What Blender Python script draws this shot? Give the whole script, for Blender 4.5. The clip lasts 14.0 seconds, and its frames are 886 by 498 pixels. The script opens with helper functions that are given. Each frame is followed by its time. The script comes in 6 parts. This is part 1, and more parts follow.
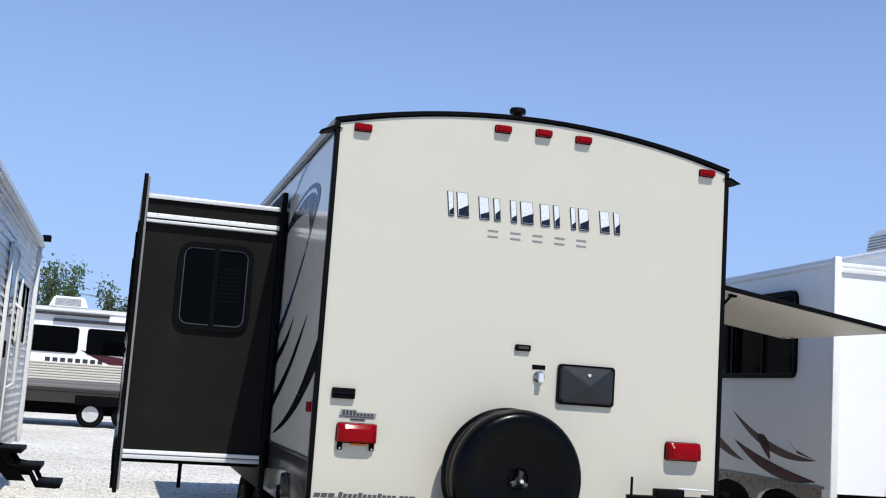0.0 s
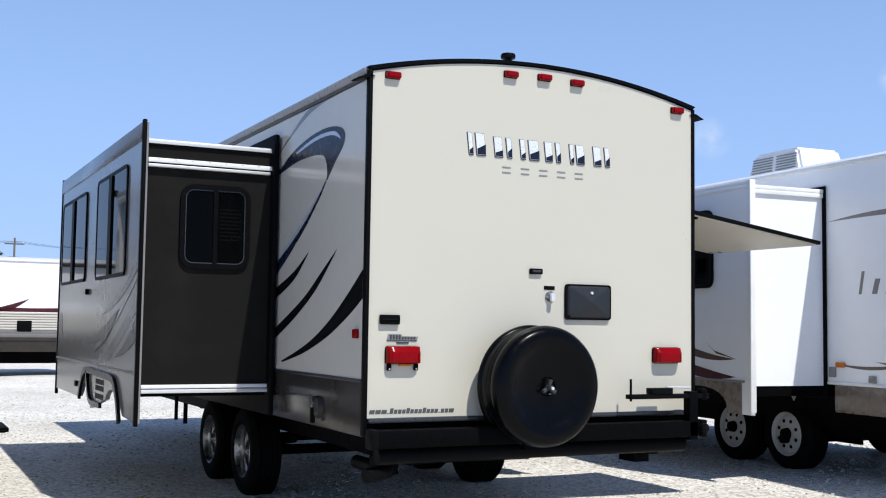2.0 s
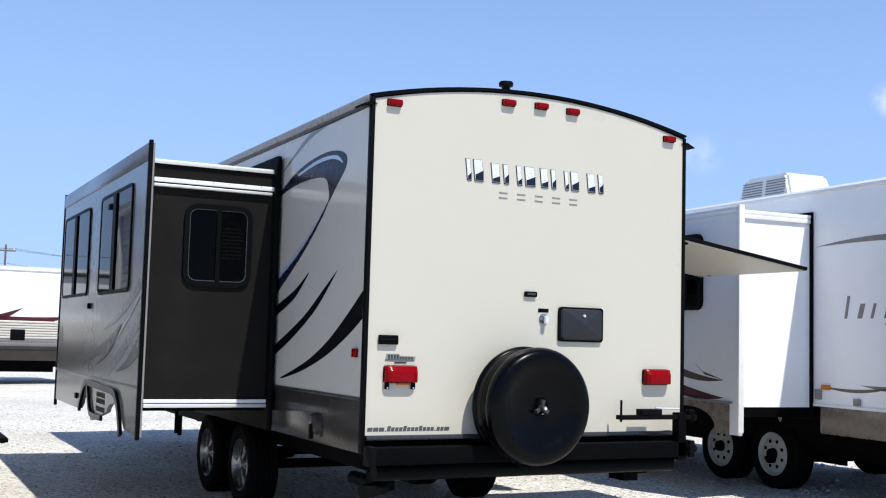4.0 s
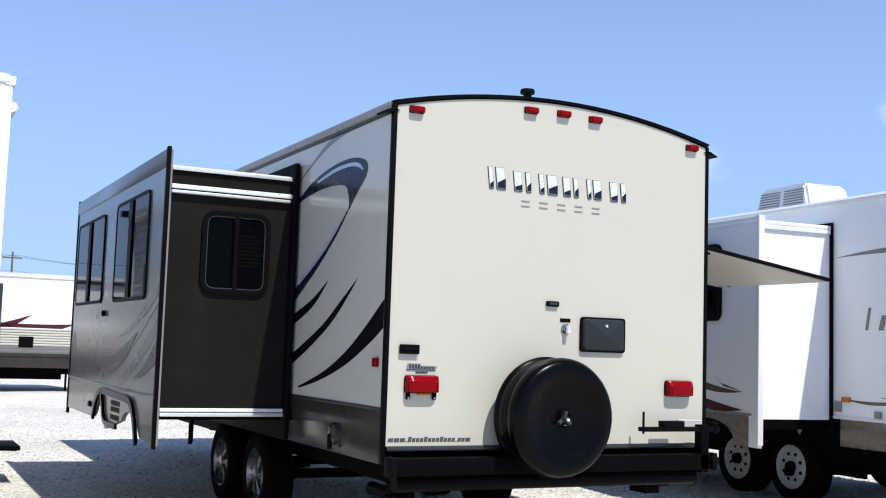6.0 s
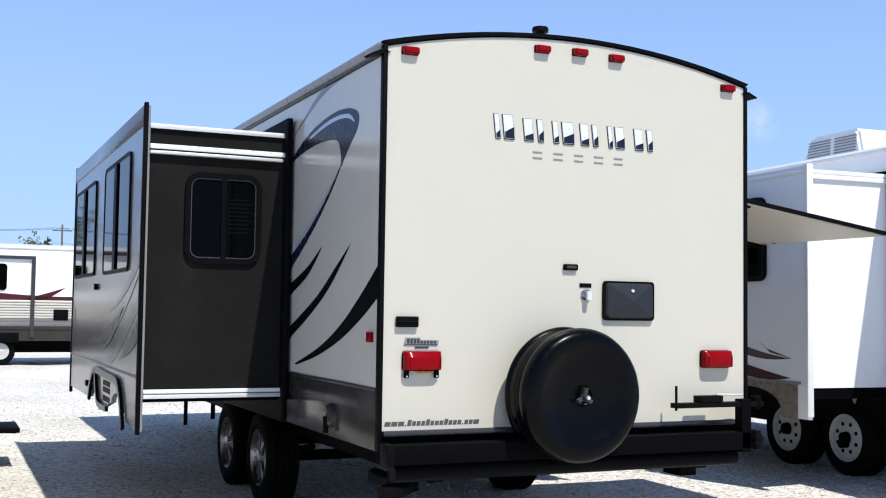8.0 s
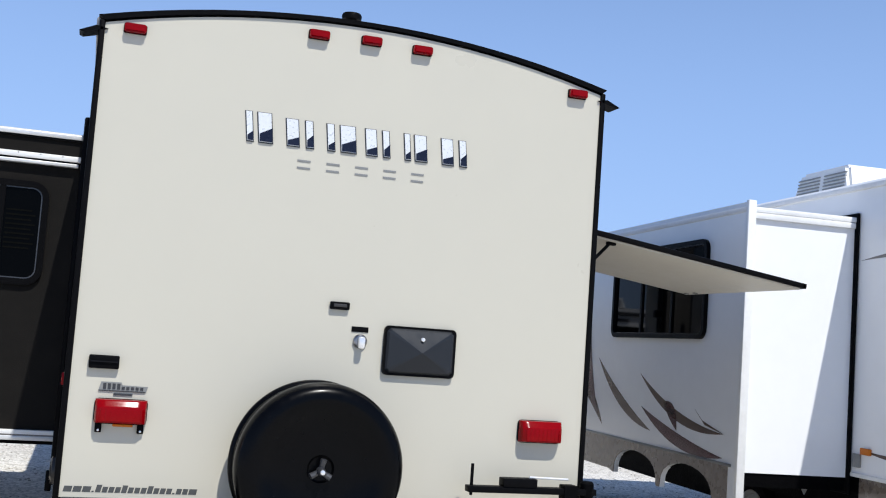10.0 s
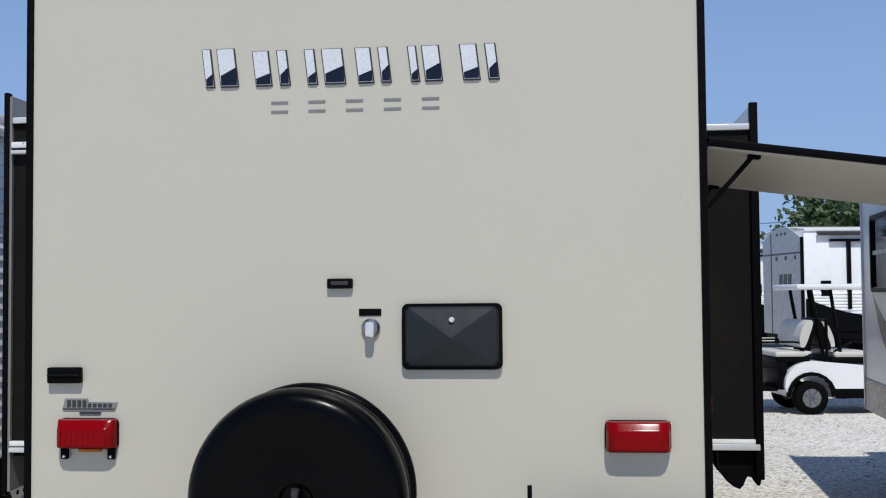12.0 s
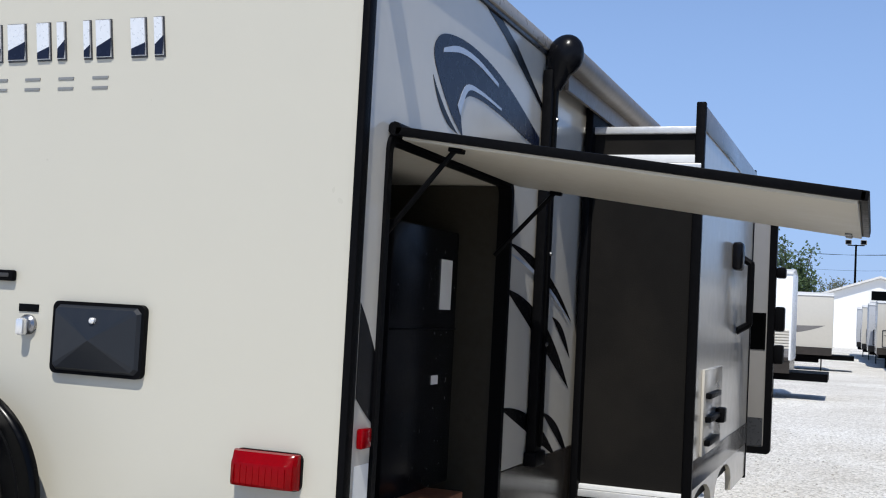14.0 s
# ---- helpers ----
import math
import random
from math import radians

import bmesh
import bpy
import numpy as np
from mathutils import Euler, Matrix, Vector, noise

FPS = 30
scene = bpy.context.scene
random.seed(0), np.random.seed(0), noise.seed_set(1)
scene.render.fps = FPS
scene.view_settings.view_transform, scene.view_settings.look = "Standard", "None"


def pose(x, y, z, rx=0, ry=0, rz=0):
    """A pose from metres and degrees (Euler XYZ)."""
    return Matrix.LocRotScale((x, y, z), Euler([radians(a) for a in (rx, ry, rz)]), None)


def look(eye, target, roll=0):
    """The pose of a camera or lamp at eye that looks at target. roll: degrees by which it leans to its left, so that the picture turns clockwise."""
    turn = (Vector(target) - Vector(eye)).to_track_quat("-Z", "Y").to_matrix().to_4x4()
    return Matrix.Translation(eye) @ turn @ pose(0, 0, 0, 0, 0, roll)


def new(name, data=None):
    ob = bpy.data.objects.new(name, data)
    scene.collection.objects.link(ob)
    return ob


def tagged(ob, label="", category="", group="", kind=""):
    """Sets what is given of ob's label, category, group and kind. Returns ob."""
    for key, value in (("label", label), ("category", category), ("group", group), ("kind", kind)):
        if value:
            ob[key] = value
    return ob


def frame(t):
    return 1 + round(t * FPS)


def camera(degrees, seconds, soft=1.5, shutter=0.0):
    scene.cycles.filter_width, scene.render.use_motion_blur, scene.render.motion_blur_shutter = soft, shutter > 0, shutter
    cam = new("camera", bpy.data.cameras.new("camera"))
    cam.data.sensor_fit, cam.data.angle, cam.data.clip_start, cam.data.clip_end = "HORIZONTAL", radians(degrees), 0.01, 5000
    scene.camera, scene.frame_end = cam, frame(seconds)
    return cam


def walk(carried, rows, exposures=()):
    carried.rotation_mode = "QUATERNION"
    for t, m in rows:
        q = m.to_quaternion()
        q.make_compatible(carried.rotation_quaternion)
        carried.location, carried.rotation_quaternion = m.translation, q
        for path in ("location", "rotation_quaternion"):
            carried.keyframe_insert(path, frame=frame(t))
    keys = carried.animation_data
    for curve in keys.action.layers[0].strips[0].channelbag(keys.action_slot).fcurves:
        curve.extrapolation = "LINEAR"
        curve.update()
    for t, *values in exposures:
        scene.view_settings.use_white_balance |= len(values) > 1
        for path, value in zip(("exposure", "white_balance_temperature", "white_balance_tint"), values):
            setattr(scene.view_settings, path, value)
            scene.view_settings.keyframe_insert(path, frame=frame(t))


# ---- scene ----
cam = camera(43.5, 14.0, soft=1.1)
PATH = [
    (0, (-2.261, -5.985, 1.377), (-1.72, -4.077, 1.636), 3.9),
    (0.5, (-2.699, -6.056, 1.348), (-1.991, -4.204, 1.606), 1.9),
    (1, (-3.146, -6.096, 1.322), (-2.343, -4.276, 1.525), 0.2),
    (1.5, (-3.485, -6.031, 1.317), (-2.615, -4.239, 1.489), 0.9),
    (2, (-3.772, -6.07, 1.308), (-2.875, -4.288, 1.448), 0.8),
    (2.5, (-3.899, -6.203, 1.32), (-2.969, -4.435, 1.409), -0.4),
    (3, (-3.91, -6.218, 1.347), (-2.985, -4.449, 1.48), 1.1),
    (3.2, (-3.897, -6.241, 1.357), (-2.98, -4.47, 1.513), 1.1),
    (5.5, (-3.945, -6.175, 1.359), (-3.034, -4.403, 1.529), 2.2),
    (6, (-3.961, -6.122, 1.356), (-3.061, -4.345, 1.535), 1.9),
    (6.5, (-3.978, -6.071, 1.349), (-3.074, -4.294, 1.511), 1.7),
    (7, (-3.849, -5.923, 1.342), (-3.003, -4.115, 1.468), 3.1),
    (7.5, (-3.691, -5.723, 1.347), (-2.879, -3.898, 1.458), 1.3),
    (8, (-3.374, -5.54, 1.406), (-2.549, -3.722, 1.518), 0.8),
    (8.5, (-2.894, -5.441, 1.455), (-2.089, -3.617, 1.609), 2.0),
    (9, (-2.344, -5.334, 1.5), (-1.583, -3.492, 1.67), 4.1),
    (9.2, (-2.087, -5.293, 1.49), (-1.322, -3.454, 1.672), 4.8),
    (11.3, (0.142, -4.354, 1.588), (0.181, -2.357, 1.737), 1.2),
    (11.5, (0.339, -4.212, 1.594), (0.298, -2.218, 1.74), 1.1),
    (12, (0.753, -3.882, 1.624), (0.528, -1.896, 1.708), -0.5),
    (12.5, (1.17, -3.626, 1.68), (0.771, -1.671, 1.812), 2.8),
    (13, (1.72, -3.446, 1.68), (1.214, -1.516, 1.821), 3.9),
    (13.5, (2.182, -3.188, 1.645), (1.553, -1.292, 1.746), 1.3),
    (14, (2.626, -2.906, 1.641), (1.9, -1.045, 1.745), 3.0),
]
EXPOSURE = [(0.0, -0.05), (1.0, -0.03), (1.5, -0.01), (2.5, 0.05), (3.2, 0.1), (7.5, 0.13), (8.5, 0.21), (9.2, 0.13), (11.3, -0.37), (12.0, -0.49), (12.6, -0.47), (14.0, -0.17)]
walk(cam, [(t, look(eye, target, roll)) for t, eye, target, roll in PATH], EXPOSURE)

# ---- world and sun ----
SUN_WAY = Vector((-0.205, 1.0, -1.57)).normalized()
world = bpy.data.worlds.new("sky")
scene.world = world
world.use_nodes = True
wn, wl = world.node_tree.nodes, world.node_tree.links
sky = wn.new("ShaderNodeTexSky")
sky.sky_type, sky.sun_disc = "NISHITA", False
sky.sun_elevation = math.asin(-SUN_WAY.z)
sky.sun_rotation = math.atan2(-SUN_WAY.x, -SUN_WAY.y)
sky.air_density, sky.dust_density, sky.ozone_density = 1.0, 0.05, 3.0
wn["Background"].inputs["Strength"].default_value = 0.135
clear = wn.new("ShaderNodeMix")
clear.data_type, clear.blend_type = "RGBA", "MULTIPLY"
clear.inputs["Factor"].default_value, clear.inputs["B"].default_value = 1.0, (0.97, 1.0, 1.12, 1)
wl.new(sky.outputs["Color"], clear.inputs["A"])
# blue-grey summer haze low over the horizon
aim, height, low, haze = wn.new("ShaderNodeTexCoord"), wn.new("ShaderNodeSeparateXYZ"), wn.new("ShaderNodeMapRange"), wn.new("ShaderNodeMix")
wl.new(aim.outputs["Generated"], height.inputs["Vector"])
wl.new(height.outputs["Z"], low.inputs["Value"])
low.interpolation_type = "SMOOTHSTEP"
low.inputs["From Min"].default_value, low.inputs["From Max"].default_value = -0.02, 0.62
low.inputs["To Min"].default_value, low.inputs["To Max"].default_value = 0.85, 0.0
haze.data_type = "RGBA"
haze.inputs["B"].default_value = (2.62, 4.1, 7.35, 1)
wl.new(low.outputs["Result"], haze.inputs["Factor"])
wl.new(clear.outputs["Result"], haze.inputs["A"])
# two small fair-weather cloud wisps low in the sky
view = haze.outputs["Result"]
puff = wn.new("ShaderNodeTexNoise")
puff.inputs["Scale"].default_value, puff.inputs["Detail"].default_value = 26.0, 6
wl.new(aim.outputs["Generated"], puff.inputs["Vector"])
for azimuth, elevation, size, dense in ((49.4, 12.1, 1.25, 0.6), (40.3, 9.6, 1.3, 0.25)):
    a, b = radians(azimuth), radians(elevation)
    away, near, soft_, amount, cloud = wn.new("ShaderNodeVectorMath"), wn.new("ShaderNodeMapRange"), wn.new("ShaderNodeMapRange"), wn.new("ShaderNodeMath"), wn.new("ShaderNodeMix")
    away.operation = "DISTANCE"
    away.inputs[1].default_value = (math.sin(a) * math.cos(b), math.cos(a) * math.cos(b), math.sin(b))
    wl.new(aim.outputs["Generated"], away.inputs[0])
    near.interpolation_type = soft_.interpolation_type = "SMOOTHSTEP"
    near.inputs["From Min"].default_value, near.inputs["From Max"].default_value = radians(size), 0.0
    near.inputs["To Max"].default_value = dense * 1.6
    wl.new(away.outputs["Value"], near.inputs["Value"])
    soft_.inputs["From Min"].default_value, soft_.inputs["From Max"].default_value = 0.38, 0.6
    wl.new(puff.outputs["Fac"], soft_.inputs["Value"])
    amount.operation, amount.use_clamp = "MULTIPLY", True
    wl.new(near.outputs["Result"], amount.inputs[0])
    wl.new(soft_.outputs["Result"], amount.inputs[1])
    cloud.data_type = "RGBA"
    cloud.inputs["B"].default_value = (6.6, 7.0, 7.6, 1)
    wl.new(amount.outputs[0], cloud.inputs["Factor"])
    wl.new(view, cloud.inputs["A"])
    view = cloud.outputs["Result"]
wl.new(view, wn["Background"].inputs["Color"])
sun = new("sun", bpy.data.lights.new("sun", "SUN"))
sun.data.energy, sun.data.angle, sun.data.color = 5.0, radians(0.55), (0.99, 0.972, 0.925)
sun.matrix_world = look((0, 0, 0), SUN_WAY)

# ---- materials ----


def material(name, colour, rough=0.5, metal=0.0, vary=0.08, scale=6.0, bump=0.0, bump_scale=60.0, coat=0.0, dirt=0.0, dirt_colour=(0.25, 0.21, 0.16), stretch=(1, 1, 1), gloss=0.5):
    """A surface with a broad and a fine variation of its colour, a fine relief and some dirt."""
    m = bpy.data.materials.new(name)
    m.use_nodes = True
    n, l = m.node_tree.nodes, m.node_tree.links
    b = n["Principled BSDF"]
    where = n.new("ShaderNodeTexCoord")
    place = n.new("ShaderNodeMapping")
    place.inputs["Scale"].default_value = stretch
    l.new(where.outputs["Object"], place.inputs["Vector"])
    broad, fine = n.new("ShaderNodeTexNoise"), n.new("ShaderNodeTexNoise")
    broad.inputs["Scale"].default_value, broad.inputs["Detail"].default_value = scale * 0.2, 3
    fine.inputs["Scale"].default_value, fine.inputs["Detail"].default_value = scale * 4, 5
    for tex in (broad, fine):
        l.new(place.outputs["Vector"], tex.inputs["Vector"])
    add = n.new("ShaderNodeMath")
    add.operation = "ADD"
    l.new(broad.outputs["Fac"], add.inputs[0])
    l.new(fine.outputs["Fac"], add.inputs[1])
    span = n.new("ShaderNodeMapRange")
    span.inputs["From Min"].default_value, span.inputs["From Max"].default_value = 0.6, 1.4
    span.inputs["To Min"].default_value, span.inputs["To Max"].default_value = 1 - vary, 1 + vary
    l.new(add.outputs[0], span.inputs["Value"])
    mul = n.new("ShaderNodeVectorMath")
    mul.operation = "SCALE"
    mul.inputs[0].default_value = colour
    l.new(span.outputs["Result"], mul.inputs["Scale"])
    out = mul.outputs["Vector"]
    if dirt:
        stain = n.new("ShaderNodeTexNoise")
        stain.inputs["Scale"].default_value, stain.inputs["Detail"].default_value = scale * 0.6, 6
        l.new(place.outputs["Vector"], stain.inputs["Vector"])
        ramp = n.new("ShaderNodeMapRange")
        ramp.inputs["From Min"].default_value, ramp.inputs["From Max"].default_value = 0.5, 0.75
        ramp.inputs["To Max"].default_value = dirt
        l.new(stain.outputs["Fac"], ramp.inputs["Value"])
        mix = n.new("ShaderNodeMix")
        mix.data_type = "RGBA"
        l.new(ramp.outputs["Result"], mix.inputs["Factor"])
        l.new(out, mix.inputs["A"])
        mix.inputs["B"].default_value = (*dirt_colour, 1)
        out = mix.outputs["Result"]
    l.new(out, b.inputs["Base Color"])
    rspan = n.new("ShaderNodeMapRange")
    rspan.inputs["From Min"].default_value, rspan.inputs["From Max"].default_value = 0.3, 0.7
    rspan.inputs["To Min"].default_value, rspan.inputs["To Max"].default_value = max(0.02, rough * 0.85), min(1, rough * 1.15)
    l.new(fine.outputs["Fac"], rspan.inputs["Value"])
    l.new(rspan.outputs["Result"], b.inputs["Roughness"])
    b.inputs["Metallic"].default_value = metal
    b.inputs["Specular IOR Level"].default_value = gloss
    b.inputs["Coat Weight"].default_value = coat
    if bump:
        grain = n.new("ShaderNodeTexNoise")
        grain.inputs["Scale"].default_value, grain.inputs["Detail"].default_value = bump_scale, 4
        l.new(place.outputs["Vector"], grain.inputs["Vector"])
        rel = n.new("ShaderNodeBump")
        rel.inputs["Strength"].default_value, rel.inputs["Distance"].default_value = bump, 0.02
        l.new(grain.outputs["Fac"], rel.inputs["Height"])
        l.new(rel.outputs["Normal"], b.inputs["Normal"])
    return m


def glass_dark(name, tint):
    """A tinted pane, glossy, that shows the sky and the neighbours."""
    m = material(name, tint, 0.03, 0.0, 0.1, 2.0, gloss=0.06)
    m.node_tree.nodes["Principled BSDF"].inputs["IOR"].default_value = 1.42
    return m


def lens_material(name, colour):
    return material(name, colour, 0.16, 0, 0.15, 30, 0.0, 40, gloss=0.1, coat=0.05)


CREAM = material("cream_gelcoat", (0.50, 0.472, 0.39), 0.32, 0, 0.01, 0.8)
GREIGE = material("greige_gelcoat", (0.52, 0.49, 0.43), 0.16, 0, 0.03, 2.5, 0.015, 3, dirt=0.02)
SILVER = material("silver_grey_gelcoat", (0.205, 0.197, 0.187), 0.17, 0, 0.04, 2.5, 0.02, 3, dirt=0.03)
TAUPE = material("taupe_skirt", (0.034, 0.029, 0.025), 0.2, 0, 0.08, 4, 0.03, 6, dirt=0.05, gloss=0.3)
BROWN = material("dark_brown_panel", (0.0115, 0.0107, 0.0099), 0.5, 0, 0.08, 4, 0.06, 140, dirt=0.02, gloss=0.03)
BLACK = material("black_plastic", (0.004, 0.004, 0.0045), 0.4, 0, 0.2, 12, 0.1, 120, gloss=0.03)
BLACK_GLOSS = material("black_vinyl", (0.005, 0.005, 0.006), 0.24, 0, 0.15, 10, 0.03, 60, gloss=0.12)
TYRE_COVER = material("black_vinyl_cover", (0.0012, 0.0013, 0.0017), 0.24, 0, 0.2, 8, gloss=0.10)
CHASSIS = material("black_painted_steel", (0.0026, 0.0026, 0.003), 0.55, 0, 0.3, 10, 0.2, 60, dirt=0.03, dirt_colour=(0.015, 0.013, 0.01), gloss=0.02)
RUBBER = material("tyre_rubber", (0.0045, 0.0045, 0.0045), 0.75, 0, 0.25, 12, 0.3, 90, dirt=0.08, dirt_colour=(0.014, 0.012, 0.01), gloss=0.03)
ALLOY = material("alloy", (0.30, 0.30, 0.31), 0.3, 1, 0.08, 14, 0.05, 90, dirt=0.12)
STEEL_WHITE = material("white_painted_steel", (0.5, 0.5, 0.485), 0.35, 0, 0.08, 10, 0.05, 60, dirt=0.3)
ALUMINIUM = material("mill_aluminium", (0.66, 0.66, 0.65), 0.35, 0.35, 0.08, 10, 0.08, 60, dirt=0.1, stretch=(1, 1, 1))
CHROME = material("chrome", (0.80, 0.79, 0.77), 0.2, 0.55, 0.05, 20, 0.02, 30)
CHARCOAL = material("charcoal_vinyl", (0.03, 0.031, 0.034), 0.3, 0, 0.1, 20)
GREY_BAR = material("grey_vinyl", (0.22, 0.22, 0.21), 0.35, 0.2, 0.1, 20)
NAVY = material("navy_vinyl", (0.010, 0.014, 0.03), 0.28, 0, 0.2, 5, gloss=0.15)
PALE_BLUE = material("pale_blue_vinyl", (0.42, 0.47, 0.55), 0.2, 0.1, 0.1, 5)
SMOKE = material("smoke_grey_vinyl", (0.16, 0.15, 0.145), 0.18, 0, 0.15, 5)
RED_LENS = lens_material("red_lens", (0.20, 0.0003, 0.002))
AMBER_LENS = lens_material("amber_lens_and_glow", (0.55, 0.16, 0.02))
PANE = glass_dark("tinted_glass", (0.0012, 0.0013, 0.0014))
BLIND = material("pleated_blind", (0.0042, 0.0044, 0.004), 0.8, 0, 0.1, 20, 0.2, 40, gloss=0.02)
ROOF = material("white_roof_membrane", (0.62, 0.61, 0.58), 0.6, 0, 0.08, 3, 0.1, 40, dirt=0.3)
GUTTER = material("grey_gutter_rail", (0.30, 0.275, 0.245), 0.3, 0.1, 0.08, 6, 0.05, 30, dirt=0.15)
AWNING = material("tan_brown_awning_vinyl", (0.15, 0.125, 0.10), 0.4, 0, 0.1, 6, 0.05, 30)
WHITE = material("white_siding", (0.80, 0.80, 0.79), 0.3, 0, 0.02, 2, dirt=0.02)
WHITE_GEL = material("white_gelcoat", (0.80, 0.805, 0.81), 0.2, 0, 0.02, 2, 0.015, 3, dirt=0.015)
WHITE_PLASTIC = material("white_plastic", (0.74, 0.74, 0.73), 0.4, 0, 0.05, 8, 0.08, 60, dirt=0.12)
TAN = material("tan_skirt", (0.16, 0.128, 0.102), 0.28, 0, 0.03, 3, 0.01, 4)
MAROON = material("maroon_vinyl", (0.06, 0.010, 0.016), 0.22, 0, 0.12, 8)
COPPER = material("brown_vinyl", (0.085, 0.05, 0.036), 0.22, 0, 0.12, 8)
HATCH_LINER = material("beige_hatch_liner", (0.50, 0.465, 0.39), 0.5, 0, 0.04, 4, 0.08, 80, dirt=0.1)
WOOD = material("red_brown_wood", (0.23, 0.085, 0.04), 0.4, 0, 0.25, 8, 0.15, 40, stretch=(1, 1, 6))
OLIVE = material("shaded_tan_panel", (0.017, 0.0125, 0.005), 0.6, 0, 0.12, 8, 0.1, 60)
CAP_GREY = material("grey_end_cap", (0.42, 0.43, 0.45), 0.3, 0, 0.04, 2.5, dirt=0.05)
RIM_GREY = material("grey_rubber_rim", (0.03, 0.032, 0.036), 0.25, 0, 0.1, 20, gloss=0.6)
PAPER = material("white_paper", (0.75, 0.75, 0.73), 0.7, 0, 0.04, 30)


def gravel_material():
    """Pale crushed limestone: stones of two sizes, dust and painted shade between them, darker damp and worn patches.
    """
    m = bpy.data.materials.new("pale_limestone_gravel")
    m.use_nodes = True
    n, l = m.node_tree.nodes, m.node_tree.links
    b = n["Principled BSDF"]
    where = n.new("ShaderNodeTexCoord")
    stones, small, patch = n.new("ShaderNodeTexVoronoi"), n.new("ShaderNodeTexVoronoi"), n.new("ShaderNodeTexNoise")
    stones.inputs["Scale"].default_value, small.inputs["Scale"].default_value = 30, 85
    patch.inputs["Scale"].default_value, patch.inputs["Detail"].default_value = 0.35, 7
    for tex in (stones, small, patch):
        l.new(where.outputs["Object"], tex.inputs["Vector"])
    ramp = n.new("ShaderNodeValToRGB")
    e = ramp.color_ramp.elements
    e[0].position, e[0].color = 0.0, (0.56, 0.535, 0.48, 1)
    e[1].position, e[1].color = 1.0, (0.90, 0.885, 0.84, 1)
    e.new(0.45).color = (0.79, 0.765, 0.715, 1)
    tone = n.new("ShaderNodeSeparateColor")
    l.new(stones.outputs["Color"], tone.inputs["Color"])
    l.new(tone.outputs["Red"], ramp.inputs["Fac"])
    ramp2 = n.new("ShaderNodeValToRGB")
    ramp2.color_ramp.elements[0].position, ramp2.color_ramp.elements[0].color = 0.35, (0.86, 0.83, 0.785, 1)
    ramp2.color_ramp.elements[1].position, ramp2.color_ramp.elements[1].color = 0.65, (1.06, 1.05, 1.03, 1)
    l.new(patch.outputs["Fac"], ramp2.inputs["Fac"])
    mix = n.new("ShaderNodeMix")
    mix.data_type, mix.blend_type = "RGBA", "MULTIPLY"
    mix.inputs["Factor"].default_value = 1
    l.new(ramp.outputs["Color"], mix.inputs["A"])
    l.new(ramp2.outputs["Color"], mix.inputs["B"])
    # brown in the joints paints both dust and the shade between stones
    joint, dust_and_shade = n.new("ShaderNodeMapRange"), n.new("ShaderNodeMix")
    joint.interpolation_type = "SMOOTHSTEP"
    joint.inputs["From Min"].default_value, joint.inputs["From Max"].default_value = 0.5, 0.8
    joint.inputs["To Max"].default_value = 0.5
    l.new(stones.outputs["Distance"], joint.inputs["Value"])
    dust_and_shade.data_type = "RGBA"
    dust_and_shade.inputs["B"].default_value = (0.22, 0.195, 0.16, 1)
    l.new(joint.outputs["Result"], dust_and_shade.inputs["Factor"])
    l.new(mix.outputs["Result"], dust_and_shade.inputs["A"])
    l.new(dust_and_shade.outputs["Result"], b.inputs["Base Color"])
    b.inputs["Roughness"].default_value = 0.9
    high = n.new("ShaderNodeMath")
    high.operation = "ADD"
    l.new(stones.outputs["Distance"], high.inputs[0])
    l.new(small.outputs["Distance"], high.inputs[1])
    rel = n.new("ShaderNodeBump")
    rel.invert = True
    rel.inputs["Strength"].default_value, rel.inputs["Distance"].default_value = 0.6, 0.02
    l.new(high.outputs[0], rel.inputs["Height"])
    l.new(rel.outputs["Normal"], b.inputs["Normal"])
    return m


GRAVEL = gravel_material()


def pebble_material():
    m = material("limestone_pebble", (0.5, 0.475, 0.42), 0.85, 0, 0.25, 30, 0.3, 120)
    n, l = m.node_tree.nodes, m.node_tree.links
    geo, hue = n.new("ShaderNodeNewGeometry"), n.new("ShaderNodeValToRGB")
    hue.color_ramp.elements[0].color, hue.color_ramp.elements[1].color = (0.26, 0.24, 0.205, 1), (0.66, 0.64, 0.585, 1)
    l.new(geo.outputs["Random Per Island"], hue.inputs["Fac"])
    l.new(hue.outputs["Color"], n["Principled BSDF"].inputs["Base Color"])
    return m


PEBBLE = pebble_material()

# ---- mesh helpers ----


def part(name, bm, mat, parent=None, label="", smooth=35):
    """Links a bmesh as one mesh object under a thing or a part."""
    bmesh.ops.recalc_face_normals(bm, faces=bm.faces[:])
    me = bpy.data.meshes.new(name)
    bm.to_mesh(me)
    bm.free()
    if smooth:
        me.shade_smooth()
        me.set_sharp_from_angle(angle=radians(smooth))
    for mm in mat if isinstance(mat, (list, tuple)) else [mat]:
        me.materials.append(mm)
    ob = new(name, me)
    ob.parent = parent
    if label:
        ob["label"] = label
    return ob


def thing(name, label, category, m=None, group=""):
    ob = new(name)
    ob.empty_display_size = 0.2
    if m is not None:
        ob.matrix_basis = m
    return tagged(ob, label, category, group)


